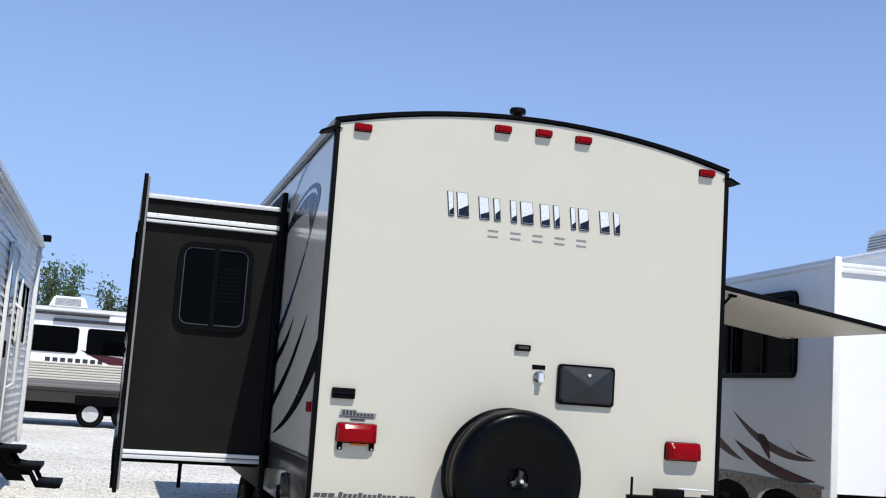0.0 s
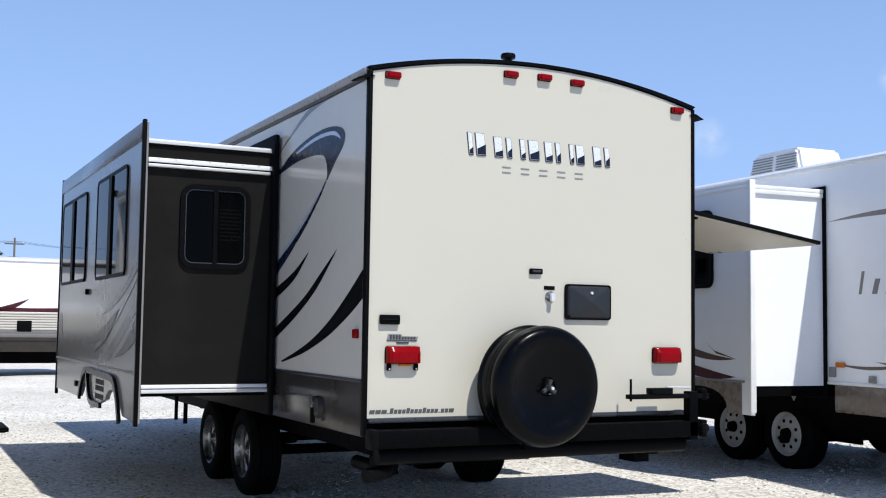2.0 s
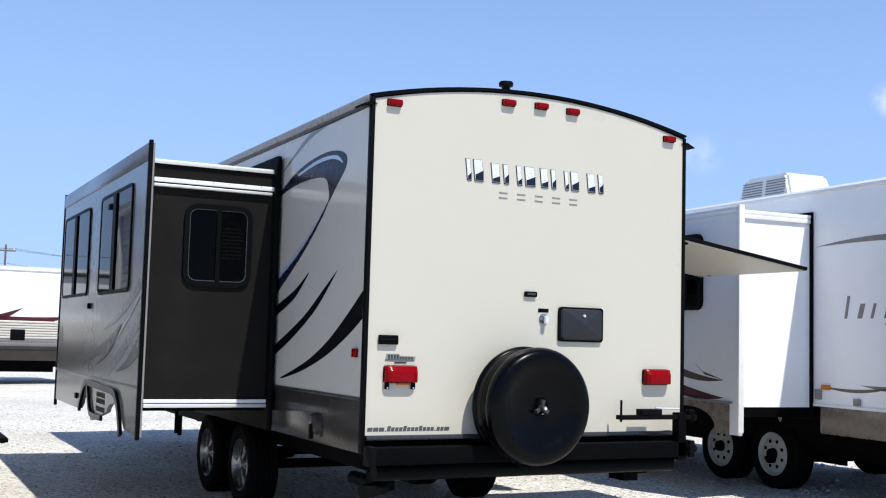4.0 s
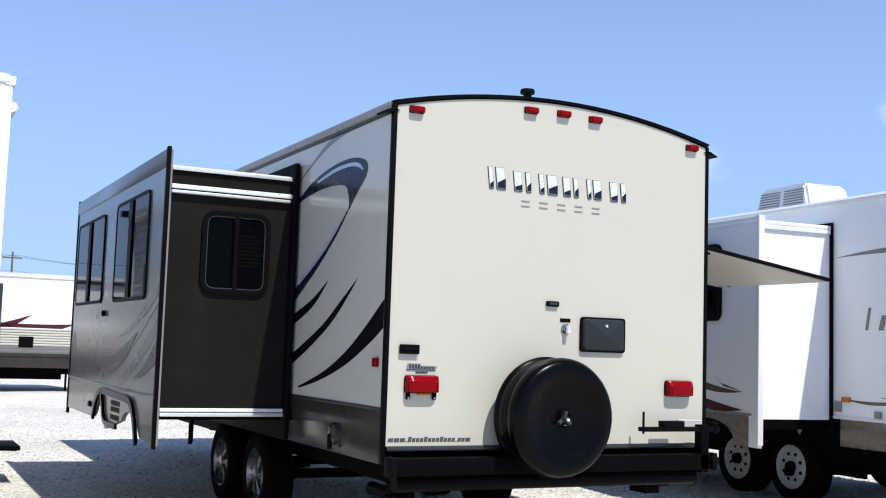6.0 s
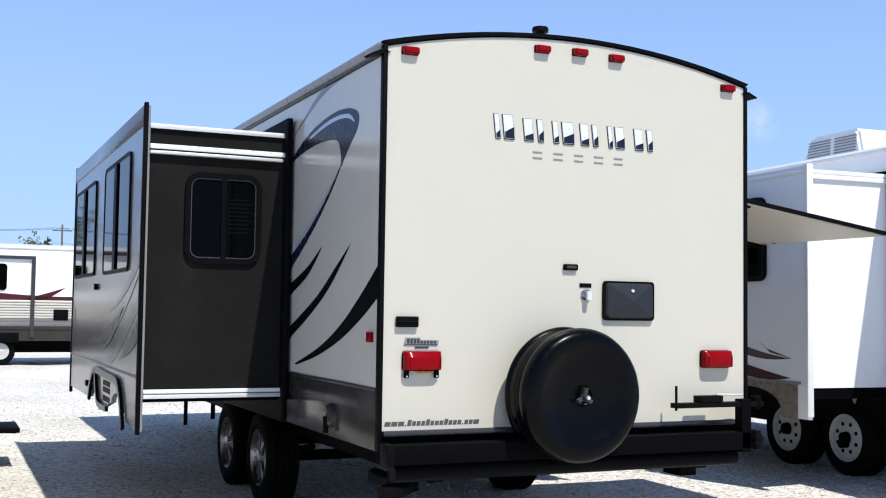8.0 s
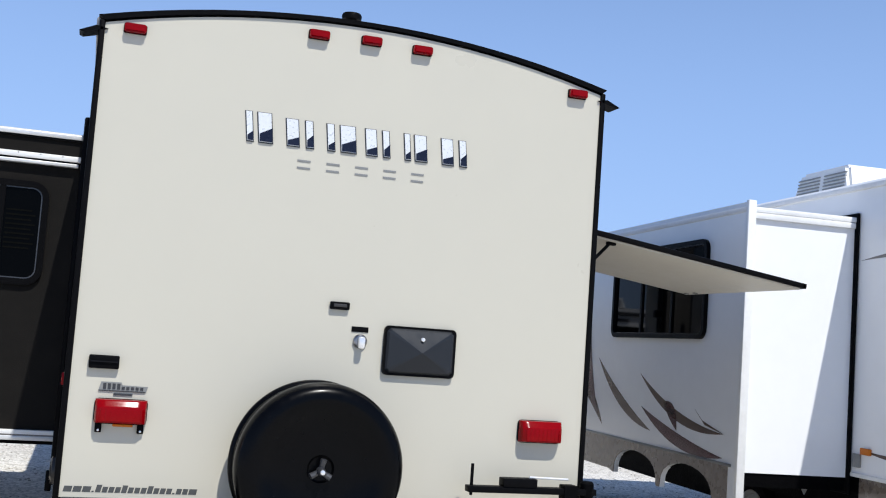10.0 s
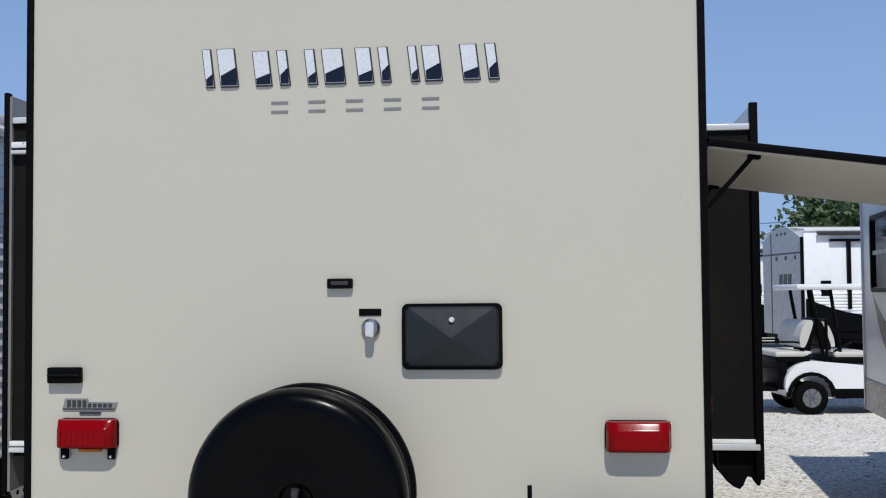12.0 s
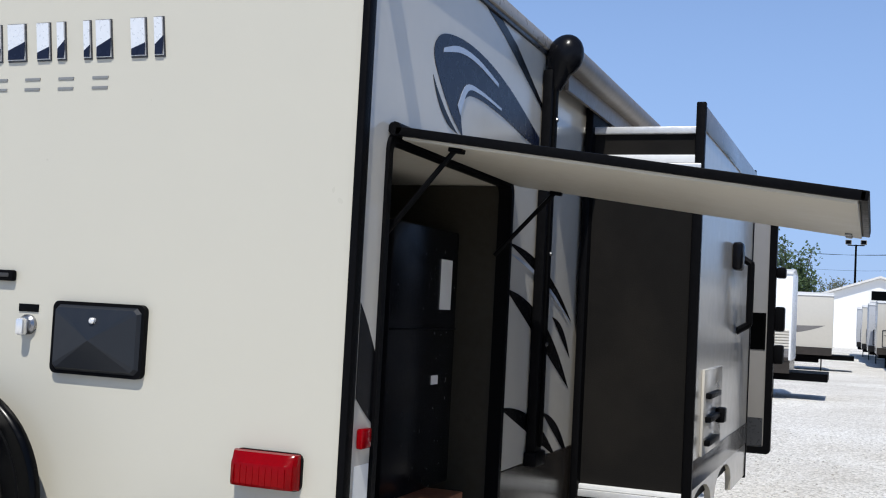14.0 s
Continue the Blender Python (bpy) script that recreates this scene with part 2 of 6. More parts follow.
def box(bm, x0, x1, y0, y1, z0, z1, bevel=0.0, seg=2):
    made = bmesh.ops.create_cube(bm, size=1.0, matrix=Matrix.Translation(((x0 + x1) / 2, (y0 + y1) / 2, (z0 + z1) / 2)) @ Matrix.Diagonal((abs(x1 - x0), abs(y1 - y0), abs(z1 - z0), 1)))
    if bevel:
        edges = list({e for v in made["verts"] for e in v.link_edges})
        bmesh.ops.bevel(bm, geom=edges, offset=bevel, segments=seg, profile=0.5, affect="EDGES")
    return bm


def B(*a, **k):
    return box(bmesh.new(), *a, **k)


AXIS = {"x": lambda u, v, d: (d, u, v), "y": lambda u, v, d: (u, d, v), "z": lambda u, v, d: (u, v, d)}


def prism(bm, pts, axis, d0, d1):
    """A flat outline in the plane across an axis, made thick from d0 to d1."""
    f = AXIS[axis]
    a = [bm.verts.new(f(u, v, d0)) for u, v in pts]
    b = [bm.verts.new(f(u, v, d1)) for u, v in pts]
    bm.faces.new(a)
    bm.faces.new(b[::-1])
    for i in range(len(pts)):
        j = (i + 1) % len(pts)
        bm.faces.new((a[i], b[i], b[j], a[j]))
    return bm


def ring(bm, outer, inner, axis, d0, d1):
    """A flat frame between two outlines of the same count."""
    f = AXIS[axis]
    o0, o1 = [bm.verts.new(f(u, v, d0)) for u, v in outer], [bm.verts.new(f(u, v, d1)) for u, v in outer]
    i0, i1 = [bm.verts.new(f(u, v, d0)) for u, v in inner], [bm.verts.new(f(u, v, d1)) for u, v in inner]
    for i in range(len(outer)):
        j = (i + 1) % len(outer)
        for q in ((o0[i], o0[j], o1[j], o1[i]), (i0[i], i1[i], i1[j], i0[j]), (o0[i], i0[i], i0[j], o0[j]), (o1[i], o1[j], i1[j], i1[i])):
            bm.faces.new(q)
    return bm


def rounded(u0, u1, v0, v1, r, seg=5):
    pts = []
    for cu, cv, a0 in ((u1 - r, v1 - r, 0), (u0 + r, v1 - r, 90), (u0 + r, v0 + r, 180), (u1 - r, v0 + r, 270)):
        for k in range(seg + 1):
            a = radians(a0 + 90 * k / seg)
            pts.append((cu + r * math.cos(a), cv + r * math.sin(a)))
    return pts


def lathe(bm, profile, centre, axis="x", seg=32, caps=True):
    """Turns a profile of (radius, height) round an axis."""
    c = Vector(centre)
    rows = []
    for r, h in profile:
        row = []
        for k in range(seg):
            a = 2 * math.pi * k / seg
            u, v = r * math.cos(a), r * math.sin(a)
            row.append(bm.verts.new(c + Vector({"x": (h, u, v), "y": (u, h, v), "z": (u, v, h)}[axis])))
        rows.append(row)
    for a, b in zip(rows, rows[1:]):
        for k in range(seg):
            j = (k + 1) % seg
            bm.faces.new((a[k], a[j], b[j], b[k]))
    for row, (r, h) in ((rows[0], profile[0]), (rows[-1], profile[-1])):
        if caps and r > 1e-4:
            bm.faces.new(row)
    return bm


def rod(bm, p, q, r, seg=8, r2=None):
    p, q = Vector(p), Vector(q)
    d = q - p
    m = Matrix.Translation((p + q) / 2) @ d.to_track_quat("Z", "Y").to_matrix().to_4x4()
    bmesh.ops.create_cone(bm, cap_ends=True, segments=seg, radius1=r, radius2=r if r2 is None else r2, depth=d.length, matrix=m)
    return bm


def path_rod(bm, pts, r, seg=8):
    for a, b in zip(pts, pts[1:]):
        rod(bm, a, b, r, seg)
    for a in pts[1:-1]:
        bmesh.ops.create_icosphere(bm, subdivisions=1, radius=r * 1.02, matrix=Matrix.Translation(a))
    return bm


def bow(p0, p1, lift, n=14):
    """Points on a bowed line from p0 to p1, lifted to its left by a share of its length."""
    (a, b), (c, d) = p0, p1
    out = []
    for k in range(n + 1):
        s = k / n
        w = 4 * s * (1 - s) * lift
        out.append((a + (c - a) * s - (d - b) * w, b + (d - b) * s + (c - a) * w))
    return out


def blade(p0, p1, lift0, lift1, n=14):
    """A pointed sickle between two points."""
    return bow(p0, p1, lift0, n) + bow(p0, p1, lift1, n)[-2:0:-1]


def window(parent, axis, u0, u1, v0, v1, d, out, bars=(0.5,), r=0.07, w=0.035, thick=0.03, bar=0.016, frame_mat=None):
    """A framed window in the plane across an axis at d; out is the side that it faces, +1 or -1."""
    fr = part("window_frame", ring(bmesh.new(), rounded(u0, u1, v0, v1, r), rounded(u0 + w, u1 - w, v0 + w, v1 - w, r * 0.6), axis, d - out * 0.002, d + out * thick), frame_mat or BLACK, parent)
    inner = ring(bmesh.new(), rounded(u0 + w, u1 - w, v0 + w, v1 - w, r * 0.6), rounded(u0 + w + 0.007, u1 - w - 0.007, v0 + w + 0.007, v1 - w - 0.007, r * 0.55), axis, d, d + out * (thick - 0.008))
    part("inner_rim", inner, BLACK_GLOSS if axis == "x" else RIM_GREY, parent)
    part("window_pane", prism(bmesh.new(), rounded(u0 + w, u1 - w, v0 + w, v1 - w, r * 0.6), axis, d + out * 0.002, d + out * 0.008), PANE, parent)
    for s in bars:
        c = u0 + (u1 - u0) * s
        part("mullion", prism(bmesh.new(), [(c - bar, v0 + w), (c + bar, v0 + w), (c + bar, v1 - w), (c - bar, v1 - w)], axis, d + out * 0.008, d + out * 0.02), BLACK, parent)
    return fr


GROUND = -0.06


def rise(x, y):
    """The lot climbs a little towards the white trailer."""
    return 0.06 * min(1, max(0, (x - 1.6) / 2.2)) * min(1, max(0, (9 - y) / 3))


# ---- ground ----
bm = bmesh.new()
N, HALF = 120, 30.0
grid = {}
for i in range(N + 1):
    for j in range(N + 1):
        x, y = -HALF + 2 * HALF * i / N, -20 + 2 * HALF * j / N
        edge = min(i, j, N - i, N - j) / 8
        z = GROUND + min(1, edge) * (rise(x, y) * min(1, max(0, (14 - x) / 4)) + 0.022 * noise.noise((x * 0.5, y * 0.5, 0)) + 0.012 * noise.noise((x * 1.7, y * 1.7, 3)))
        grid[i, j] = bm.verts.new((x, y, z))
for i in range(N):
    for j in range(N):
        bm.faces.new((grid[i, j], grid[i + 1, j], grid[i + 1, j + 1], grid[i, j + 1]))
far = 2500
lo, hi, y0, y1 = -HALF, HALF, -20.0, 40.0
o = [bm.verts.new(p) for p in ((-far, -far, GROUND), (far, -far, GROUND), (far, far, GROUND), (-far, far, GROUND))]
sides = [[grid[i, 0] for i in range(N + 1)], [grid[N, j] for j in range(N + 1)], [grid[i, N] for i in range(N, -1, -1)], [grid[0, j] for j in range(N, -1, -1)]]
for k, row in enumerate(sides):
    bm.faces.new([o[(k + 1) % 4], o[k], *row])
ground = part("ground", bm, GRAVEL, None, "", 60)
tagged(ground, "pale crushed limestone gravel lot, dusty and uneven", "ground", kind="structure")

# ---- the travel trailer in the middle ----
SLATE = material("slate_grey_vinyl", (0.04, 0.038, 0.037), 0.3, 0, 0.02, 2, gloss=0.3)
ADDRESS_GREY = material("printed_grey", (0.06, 0.062, 0.06), 0.4, 0, 0.1, 20)
HATCH_GREY = material("slate_plastic", (0.0125, 0.0145, 0.018), 0.4, 0, 0.03, 6, gloss=0.35)
W, RISE, EAVE, LENGTH = 1.22, 0.155, 2.865, 8.1


def arch(w, eave, rise, n=20):
    """Points over the roof's bow, from left to right."""
    r = (w * w + rise * rise) / (2 * rise)
    return [(x, eave + rise - r + math.sqrt(r * r - x * x)) for x in (-w + 2 * w * k / n for k in range(n + 1))]


def smooth_line(pts, n=5):
    """A rounded line through a few points."""
    p = [pts[0], *pts, pts[-1]]
    out = []
    for a, b, c, d in zip(p, p[1:], p[2:], p[3:]):
        for k in range(n):
            t = k / n
            out.append(tuple(0.5 * (2 * b[i] + (c[i] - a[i]) * t + (2 * a[i] - 5 * b[i] + 4 * c[i] - d[i]) * t * t + (3 * b[i] - a[i] - 3 * c[i] + d[i]) * t ** 3) for i in (0, 1)))
    return out + [pts[-1]]


def decal(parent, pts, axis, d, out, mat, label, name="decal", lift=0.002):
    return part(name, prism(bmesh.new(), pts, axis, d + out * (lift - 0.0012), d + out * lift), mat, parent, label, 0)


rv = thing("travel_trailer", "cream and greige travel trailer with both slide-outs open, parked on gravel", "travel trailer")
part("rear_wall", prism(bmesh.new(), [(-1.205, 0.765), (1.205, 0.765), *arch(1.205, EAVE - 0.03, RISE)[::-1]], "y", 0.0, 0.05), CREAM, rv, "smooth cream fibreglass rear wall")
part("left_wall", B(-W, -W + 0.04, 0.036, LENGTH, 0.98, EAVE - 0.02), GREIGE, rv, "glossy greige side wall")
bm = B(W - 0.04, W, 0.036, 0.20, 0.98, EAVE - 0.02)
box(bm, W - 0.04, W, 0.20, 1.42, 2.15, EAVE - 0.02)
box(bm, W - 0.04, W, 1.42, LENGTH, 0.98, EAVE - 0.02)
part("right_wall", bm, GREIGE, rv, "glossy greige side wall with an outdoor kitchen opening")
bm = bmesh.new()
top, low = arch(1.225, EAVE - 0.006, RISE), arch(1.225, EAVE - 0.04, RISE)
prism(bm, top + low[::-1], "y", 0.05, LENGTH)
part("roof", bm, ROOF, rv, "bowed white membrane roof")
part("front_wall", prism(bmesh.new(), [(-1.18, 0.7), (1.18, 0.7), *arch(1.18, EAVE - 0.03, RISE)[::-1]], "y", LENGTH - 0.05, LENGTH + 0.02), GREIGE, rv)
part("floor_pan", B(-1.19, 1.19, 0.05, LENGTH - 0.05, 0.68, 0.74), CHASSIS, rv)
part("left_skirt", B(-W - 0.004, -W + 0.036, 0.036, 1.74, 0.655, 0.976, bevel=0.006), TAUPE, rv, "dark taupe lower side panel")
bm = B(W - 0.036, W + 0.004, 0.036, 0.20, 0.655, 0.976)
box(bm, W - 0.036, W + 0.004, 0.20, 1.42, 0.655, 0.70)
box(bm, W - 0.036, W + 0.004, 1.42, 3.0, 0.655, 0.976)
part("right_skirt", bm, TAUPE, rv, "dark taupe lower side panel")
for s in (-1, 1):
    part("skirt_rail", B(s * (W + 0.008), s * (W - 0.004), 0.05, 1.72 if s < 0 else 0.2, 0.972, 0.992, bevel=0.004), CHARCOAL, rv)
    part("gutter_rail", B(s * (W + 0.022), s * (W - 0.01), 0.03, LENGTH, EAVE - 0.055, EAVE + 0.002, bevel=0.012), GUTTER, rv, "grey roof gutter rail")
    part("gutter_lip", B(s * (W + 0.012), s * (W - 0.004), 0.03, LENGTH, EAVE - 0.075, EAVE - 0.056, bevel=0.004), CHARCOAL, rv)
    bm = bmesh.new()
    prism(bm, [(s * 1.19, EAVE - 0.06), (s * 1.295, EAVE - 0.088), (s * 1.31, EAVE - 0.082), (s * 1.24, EAVE - 0.05)], "y", -0.012, 0.09)
    part("gutter_spout", bm, BLACK, rv, "black plastic gutter spout")
    part("corner_trim", B(s * 1.204, s * 1.23, -0.012, 0.038, 0.66, EAVE - 0.02, bevel=0.007), BLACK, rv, "black corner moulding")
bm = bmesh.new()
prism(bm, arch(1.234, EAVE - 0.002, RISE) + arch(1.21, EAVE - 0.022, RISE)[::-1], "y", -0.014, 0.055)
part("roof_trim", bm, BLACK, rv, "black bowed roof moulding")
part("lower_trim", B(-1.195, 1.195, -0.01, 0.05, 0.735, 0.766, bevel=0.006), CHARCOAL, rv)

# lamps and fittings of the rear wall


def marker_light(parent, x, z, w=0.1, h=0.045, name="marker_light"):
    lamp = part(name, prism(bmesh.new(), rounded(x - w / 2, x + w / 2, z - h / 2, z + h / 2, 0.008, 3), "y", -0.008, 0.0), BLACK, parent, "red clearance light")
    bm = bmesh.new()
    prism(bm, rounded(x - w / 2 + 0.003, x + w / 2 - 0.003, z - h / 2 + 0.003, z + h / 2 - 0.003, 0.01, 4), "y", -0.036, -0.008)
    bmesh.ops.bevel(bm, geom=[e for e in bm.edges if all(v.co.y < -0.03 for v in e.verts)], offset=0.007, segments=2, affect="EDGES")
    part("lens", bm, RED_LENS, lamp)
    return lamp


for x, z in ((-1.075, 2.822), (-0.252, 2.922), (0.0, 2.93), (0.252, 2.922), (1.075, 2.822)):
    marker_light(rv, x, z)
for x, plate in ((-0.983, True), (0.98, False)):
    lamp = part("tail_light", prism(bmesh.new(), rounded(x - 0.112, x + 0.112, 1.082, 1.192, 0.02, 4), "y", -0.012, 0.0), BLACK, rv, "red rectangular tail light")
    section = [(1.086, 0.2), (1.090, 0.92), (1.098, 1.0), (1.150, 1.0), (1.158, 0.96), (1.164, 0.86), (1.180, 0.74), (1.188, 0.6), (1.190, 0.2)]
    rows = []
    bm = bmesh.new()
    for z, out in section:
        # straight front with rounded ends in plan
        plan = [(-0.109, 0.0), (-0.108, -0.022), (-0.101, -0.038), (-0.088, -0.047), (-0.066, -0.05), (0.066, -0.05), (0.088, -0.047), (0.101, -0.038), (0.108, -0.022), (0.109, 0.0)]
        rows.append([bm.verts.new((x + u, -0.012 + v * out, z)) for u, v in plan])
    for lo_, hi_ in zip(rows, rows[1:]):
        for k in range(len(lo_) - 1):
            bm.faces.new((lo_[k], lo_[k + 1], hi_[k + 1], hi_[k]))
    bm.faces.new(rows[0])
    bm.faces.new(rows[-1])
    part("lens", bm, RED_LENS, lamp, "", 25)
    for k in range(-4, 5):
        part("lens_rib", B(x + 0.021 * k - 0.001, x + 0.021 * k + 0.001, -0.0635, -0.0612, 1.098, 1.15), RED_LENS, lamp)
    if plate:
        for s in (-1, 1):
            part("plate_bracket", B(x + s * 0.088 - 0.014, x + s * 0.088 + 0.014, -0.02, -0.004, 1.045, 1.086, bevel=0.004), BLACK, lamp, "black licence plate bracket")
            part("bracket_screw", lathe(bmesh.new(), [(0.006, 0), (0.005, -0.004), (0, -0.005)], (x + s * 0.088, -0.02, 1.055), "y", 8), CHROME, lamp)
        # Amber bar stands in for the orange light cast through the lamp.
        part("amber_lens_and_glow", B(x - 0.03, x + 0.055, -0.03, -0.012, 1.073, 1.084, bevel=0.003), AMBER_LENS, lamp)

# name on the rear wall, drawn as plain slanted chrome bars
NAME_CHROME = material("name_chrome", (0.72, 0.72, 0.71), 0.3, 0.25, 0.05, 20)
for k in range(6):
    x, w = -0.548 + 0.188 * k, (0.13, 0.14, 0.15, 0.13, 0.12, 0.14)[k]
    z0, z1 = 2.388, 2.510 + (0.012 if k == 0 else 0)
    lean = -0.014
    skew = lambda a0, a1, v0, v1: [(a0 + lean * (v0 - z0) / 0.12, v0), (a1 + lean * (v0 - z0) / 0.12, v0), (a1 + lean * (v1 - z0) / 0.12, v1), (a0 + lean * (v1 - z0) / 0.12, v1)]
    # one broad and one narrow slanted bar for each sign, swapped from sign to sign
    strokes = ((0.02, 0.40, 0.0, 1.0), (0.66, 0.88, 0.0, 1.0)) if k % 2 else ((0.04, 0.24, 0.0, 1.0), (0.46, 0.92, 0.0, 1.0))
    for n_, (s0, s1, h0, h1) in enumerate(strokes):
        u0, u1, v0, v1 = x + w * s0, x + w * s1, z0 + (z1 - z0) * h0, z0 + (z1 - z0) * h1
        d0 = 0.0006 * n_
        shape = part("name_shape", prism(bmesh.new(), skew(u0, u1, v0, v1), "y", -0.009 - d0, -0.003), NAME_CHROME, rv, "slanted chrome badge bar with a dark edge", 0)
        part("name_backing", prism(bmesh.new(), skew(u0 - 0.004, u1 + 0.005, v0 - 0.005, v1 + 0.003), "y", -0.003 - d0, 0.0), CHARCOAL, shape, "", 0)
        mid = (v1 - v0) * (0.5 if n_ else 0.34)
        low_part = [(u0 + 0.001, v0 + 0.002), (u1 - 0.001, v0 + 0.002), (u1 - 0.003, v0 + mid), (u0 - 0.001, v0 + mid * 0.55)]
        part("name_shading", prism(bmesh.new(), low_part, "y", -0.0112 - d0, -0.009), NAVY, shape, "", 0)
for k in range(5):
    x = -0.305 + 0.137 * k
    for z in (2.286, 2.319):
        part("name_bar", B(x, x + 0.062, -0.003, 0.0, z, z + 0.0085), GREY_BAR, rv, "thin grey badge bar")
x0 = -1.19
for k in range(20):
    w, h = (0.010, 0.006) if k in (3, 16) else ((0.034, 0.024) if k in (0, 1, 2, 19) else (0.022, 0.024 if k % 4 else 0.032))
    part("address_bar", prism(bmesh.new(), [(x0, 0.789), (x0 + w, 0.789), (x0 + w + h * 0.22, 0.789 + h), (x0 + h * 0.22, 0.789 + h)], "y", -0.0015, 0.0), ADDRESS_GREY, rv, "dark grey printed bar", 0)
    x0 += w + 0.005
# plates, badge, outlet and cable hatch
bm = B(-1.135, -1.008, -0.028, 0.0, 1.318, 1.376, bevel=0.006)
lamp = part("plate_lamp", bm, BLACK, rv, "black licence plate lamp")
part("lamp_lip", B(-1.13, -1.013, -0.036, -0.028, 1.346, 1.352), BLACK_GLOSS, lamp)
badge = part("dealer_badge", prism(bmesh.new(), [(-1.085, 1.222), (-0.885, 1.222), (-0.877, 1.248), (-0.985, 1.25), (-0.99, 1.262), (-1.075, 1.262)], "y", -0.004, 0.0), GREY_BAR, rv, "small silver badge")
for k in range(9):
    part("badge_bar", B(-1.066 + 0.0195 * k, -1.053 + 0.0195 * k, -0.0065, -0.004, 1.231, 1.244 + (0.012 if k < 4 else 0)), CHARCOAL, badge)
part("badge_line", B(-1.083, -0.887, -0.006, -0.004, 1.222, 1.2265), CHARCOAL, badge)
part("badge_bar", B(-1.02, -0.94, -0.005, -0.001, 1.206, 1.214), CHARCOAL, badge)
slit = part("observation_plate", B(-0.1, -0.008, -0.022, 0.0, 1.652, 1.688, bevel=0.006), BLACK, rv, "small black camera mount plate")
part("plate_slot", B(-0.085, -0.023, -0.025, -0.021, 1.664, 1.678, bevel=0.002), SLATE, slit)
part("outlet_label", B(0.012, 0.092, -0.004, 0.0, 1.555, 1.58, bevel=0.001), BLACK, rv, "black outlet label")
inlet = part("water_inlet", lathe(bmesh.new(), [(0.033, 0.0), (0.033, -0.012), (0.026, -0.02), (0, -0.022)], (0.055, 0, 1.513), "y", 20), ALLOY, rv, "round white inlet with a chrome cap")
part("cap", B(0.04, 0.072, -0.05, -0.02, 1.478, 1.535, bevel=0.01), CHROME, inlet)
hatch = part("cable_hatch", prism(bmesh.new(), rounded(0.168, 0.52, 1.366, 1.597, 0.022, 4), "y", -0.022, 0.0), BLACK, rv, "black plastic hatch with a lock")
bm = bmesh.new()
o = [bm.verts.new((u, -0.022, v)) for u, v in rounded(0.179, 0.509, 1.377, 1.586, 0.016, 1)]
i = [bm.verts.new((u, -0.034, v)) for u, v in rounded(0.188, 0.5, 1.386, 1.577, 0.012, 1)]
for k in range(len(o)):
    bm.faces.new((o[k], o[(k + 1) % len(o)], i[(k + 1) % len(i)], i[k]))
peak = bm.verts.new((0.344, -0.066, 1.478))
for k in range(len(i)):
    bm.faces.new((i[k], i[(k + 1) % len(i)], peak))
part("hatch_door", bm, HATCH_GREY, hatch, "", 8)
part("lock", lathe(bmesh.new(), [(0.010, 0.0), (0.010, -0.014), (0.007, -0.017), (0, -0.017)], (0.347, -0.042, 1.54), "y", 14), CHROME, hatch)

# spare wheel under its cover
spare = part("spare_tyre", lathe(bmesh.new(), [(0.30, -0.03), (0.335, -0.04), (0.35, -0.07), (0.35, -0.19), (0.34, -0.215), (0.32, -0.22)], (-0.145, -0.04, 0.955), "y", 56), RUBBER, rv, "spare tyre in a black vinyl cover")
prof = [(0.335, -0.035), (0.362, -0.04), (0.371, -0.048), (0.373, -0.062), (0.368, -0.074), (0.359, -0.08), (0.357, -0.10), (0.358, -0.185), (0.355, -0.19), (0.355, -0.197), (0.364, -0.203), (0.369, -0.215), (0.370, -0.235), (0.366, -0.258), (0.356, -0.28), (0.34, -0.295), (0.32, -0.303), (0.295, -0.305), (0.27, -0.300), (0.245, -0.288), (0.21, -0.272), (0.14, -0.262), (0.06, -0.258), (0.05, -0.25), (0, -0.248)]
part("cover", lathe(bmesh.new(), prof, (-0.145, -0.04, 0.955), "y", 80), TYRE_COVER, spare)
part("cover_seam", lathe(bmesh.new(), [(0.357, -0.128), (0.3595, -0.131), (0.3595, -0.137), (0.357, -0.14)], (-0.145, -0.04, 0.955), "y", 72), BLACK, spare)
bm = bmesh.new()
for a in (80, 205, 330):
    rod(bm, (-0.148, -0.318, 0.948), (-0.148 + 0.05 * math.cos(radians(a)), -0.326, 0.948 + 0.052 * math.sin(radians(a))), 0.011, 8, 0.015)
lathe(bm, [(0.02, -0.27), (0.018, -0.31), (0.012, -0.32), (0, -0.322)], (-0.148, -0.04, 0.948), "y", 12)
part("wing_nut", bm, CHARCOAL, spare)
part("nut_cap", lathe(bmesh.new(), [(0.011, -0.318), (0.010, -0.33), (0, -0.333)], (-0.148, -0.04, 0.948), "y", 10), CHROME, spare)
part("spare_carrier", B(-0.2, -0.12, -0.13, 0.0, 0.56, 0.95), CHASSIS, rv)

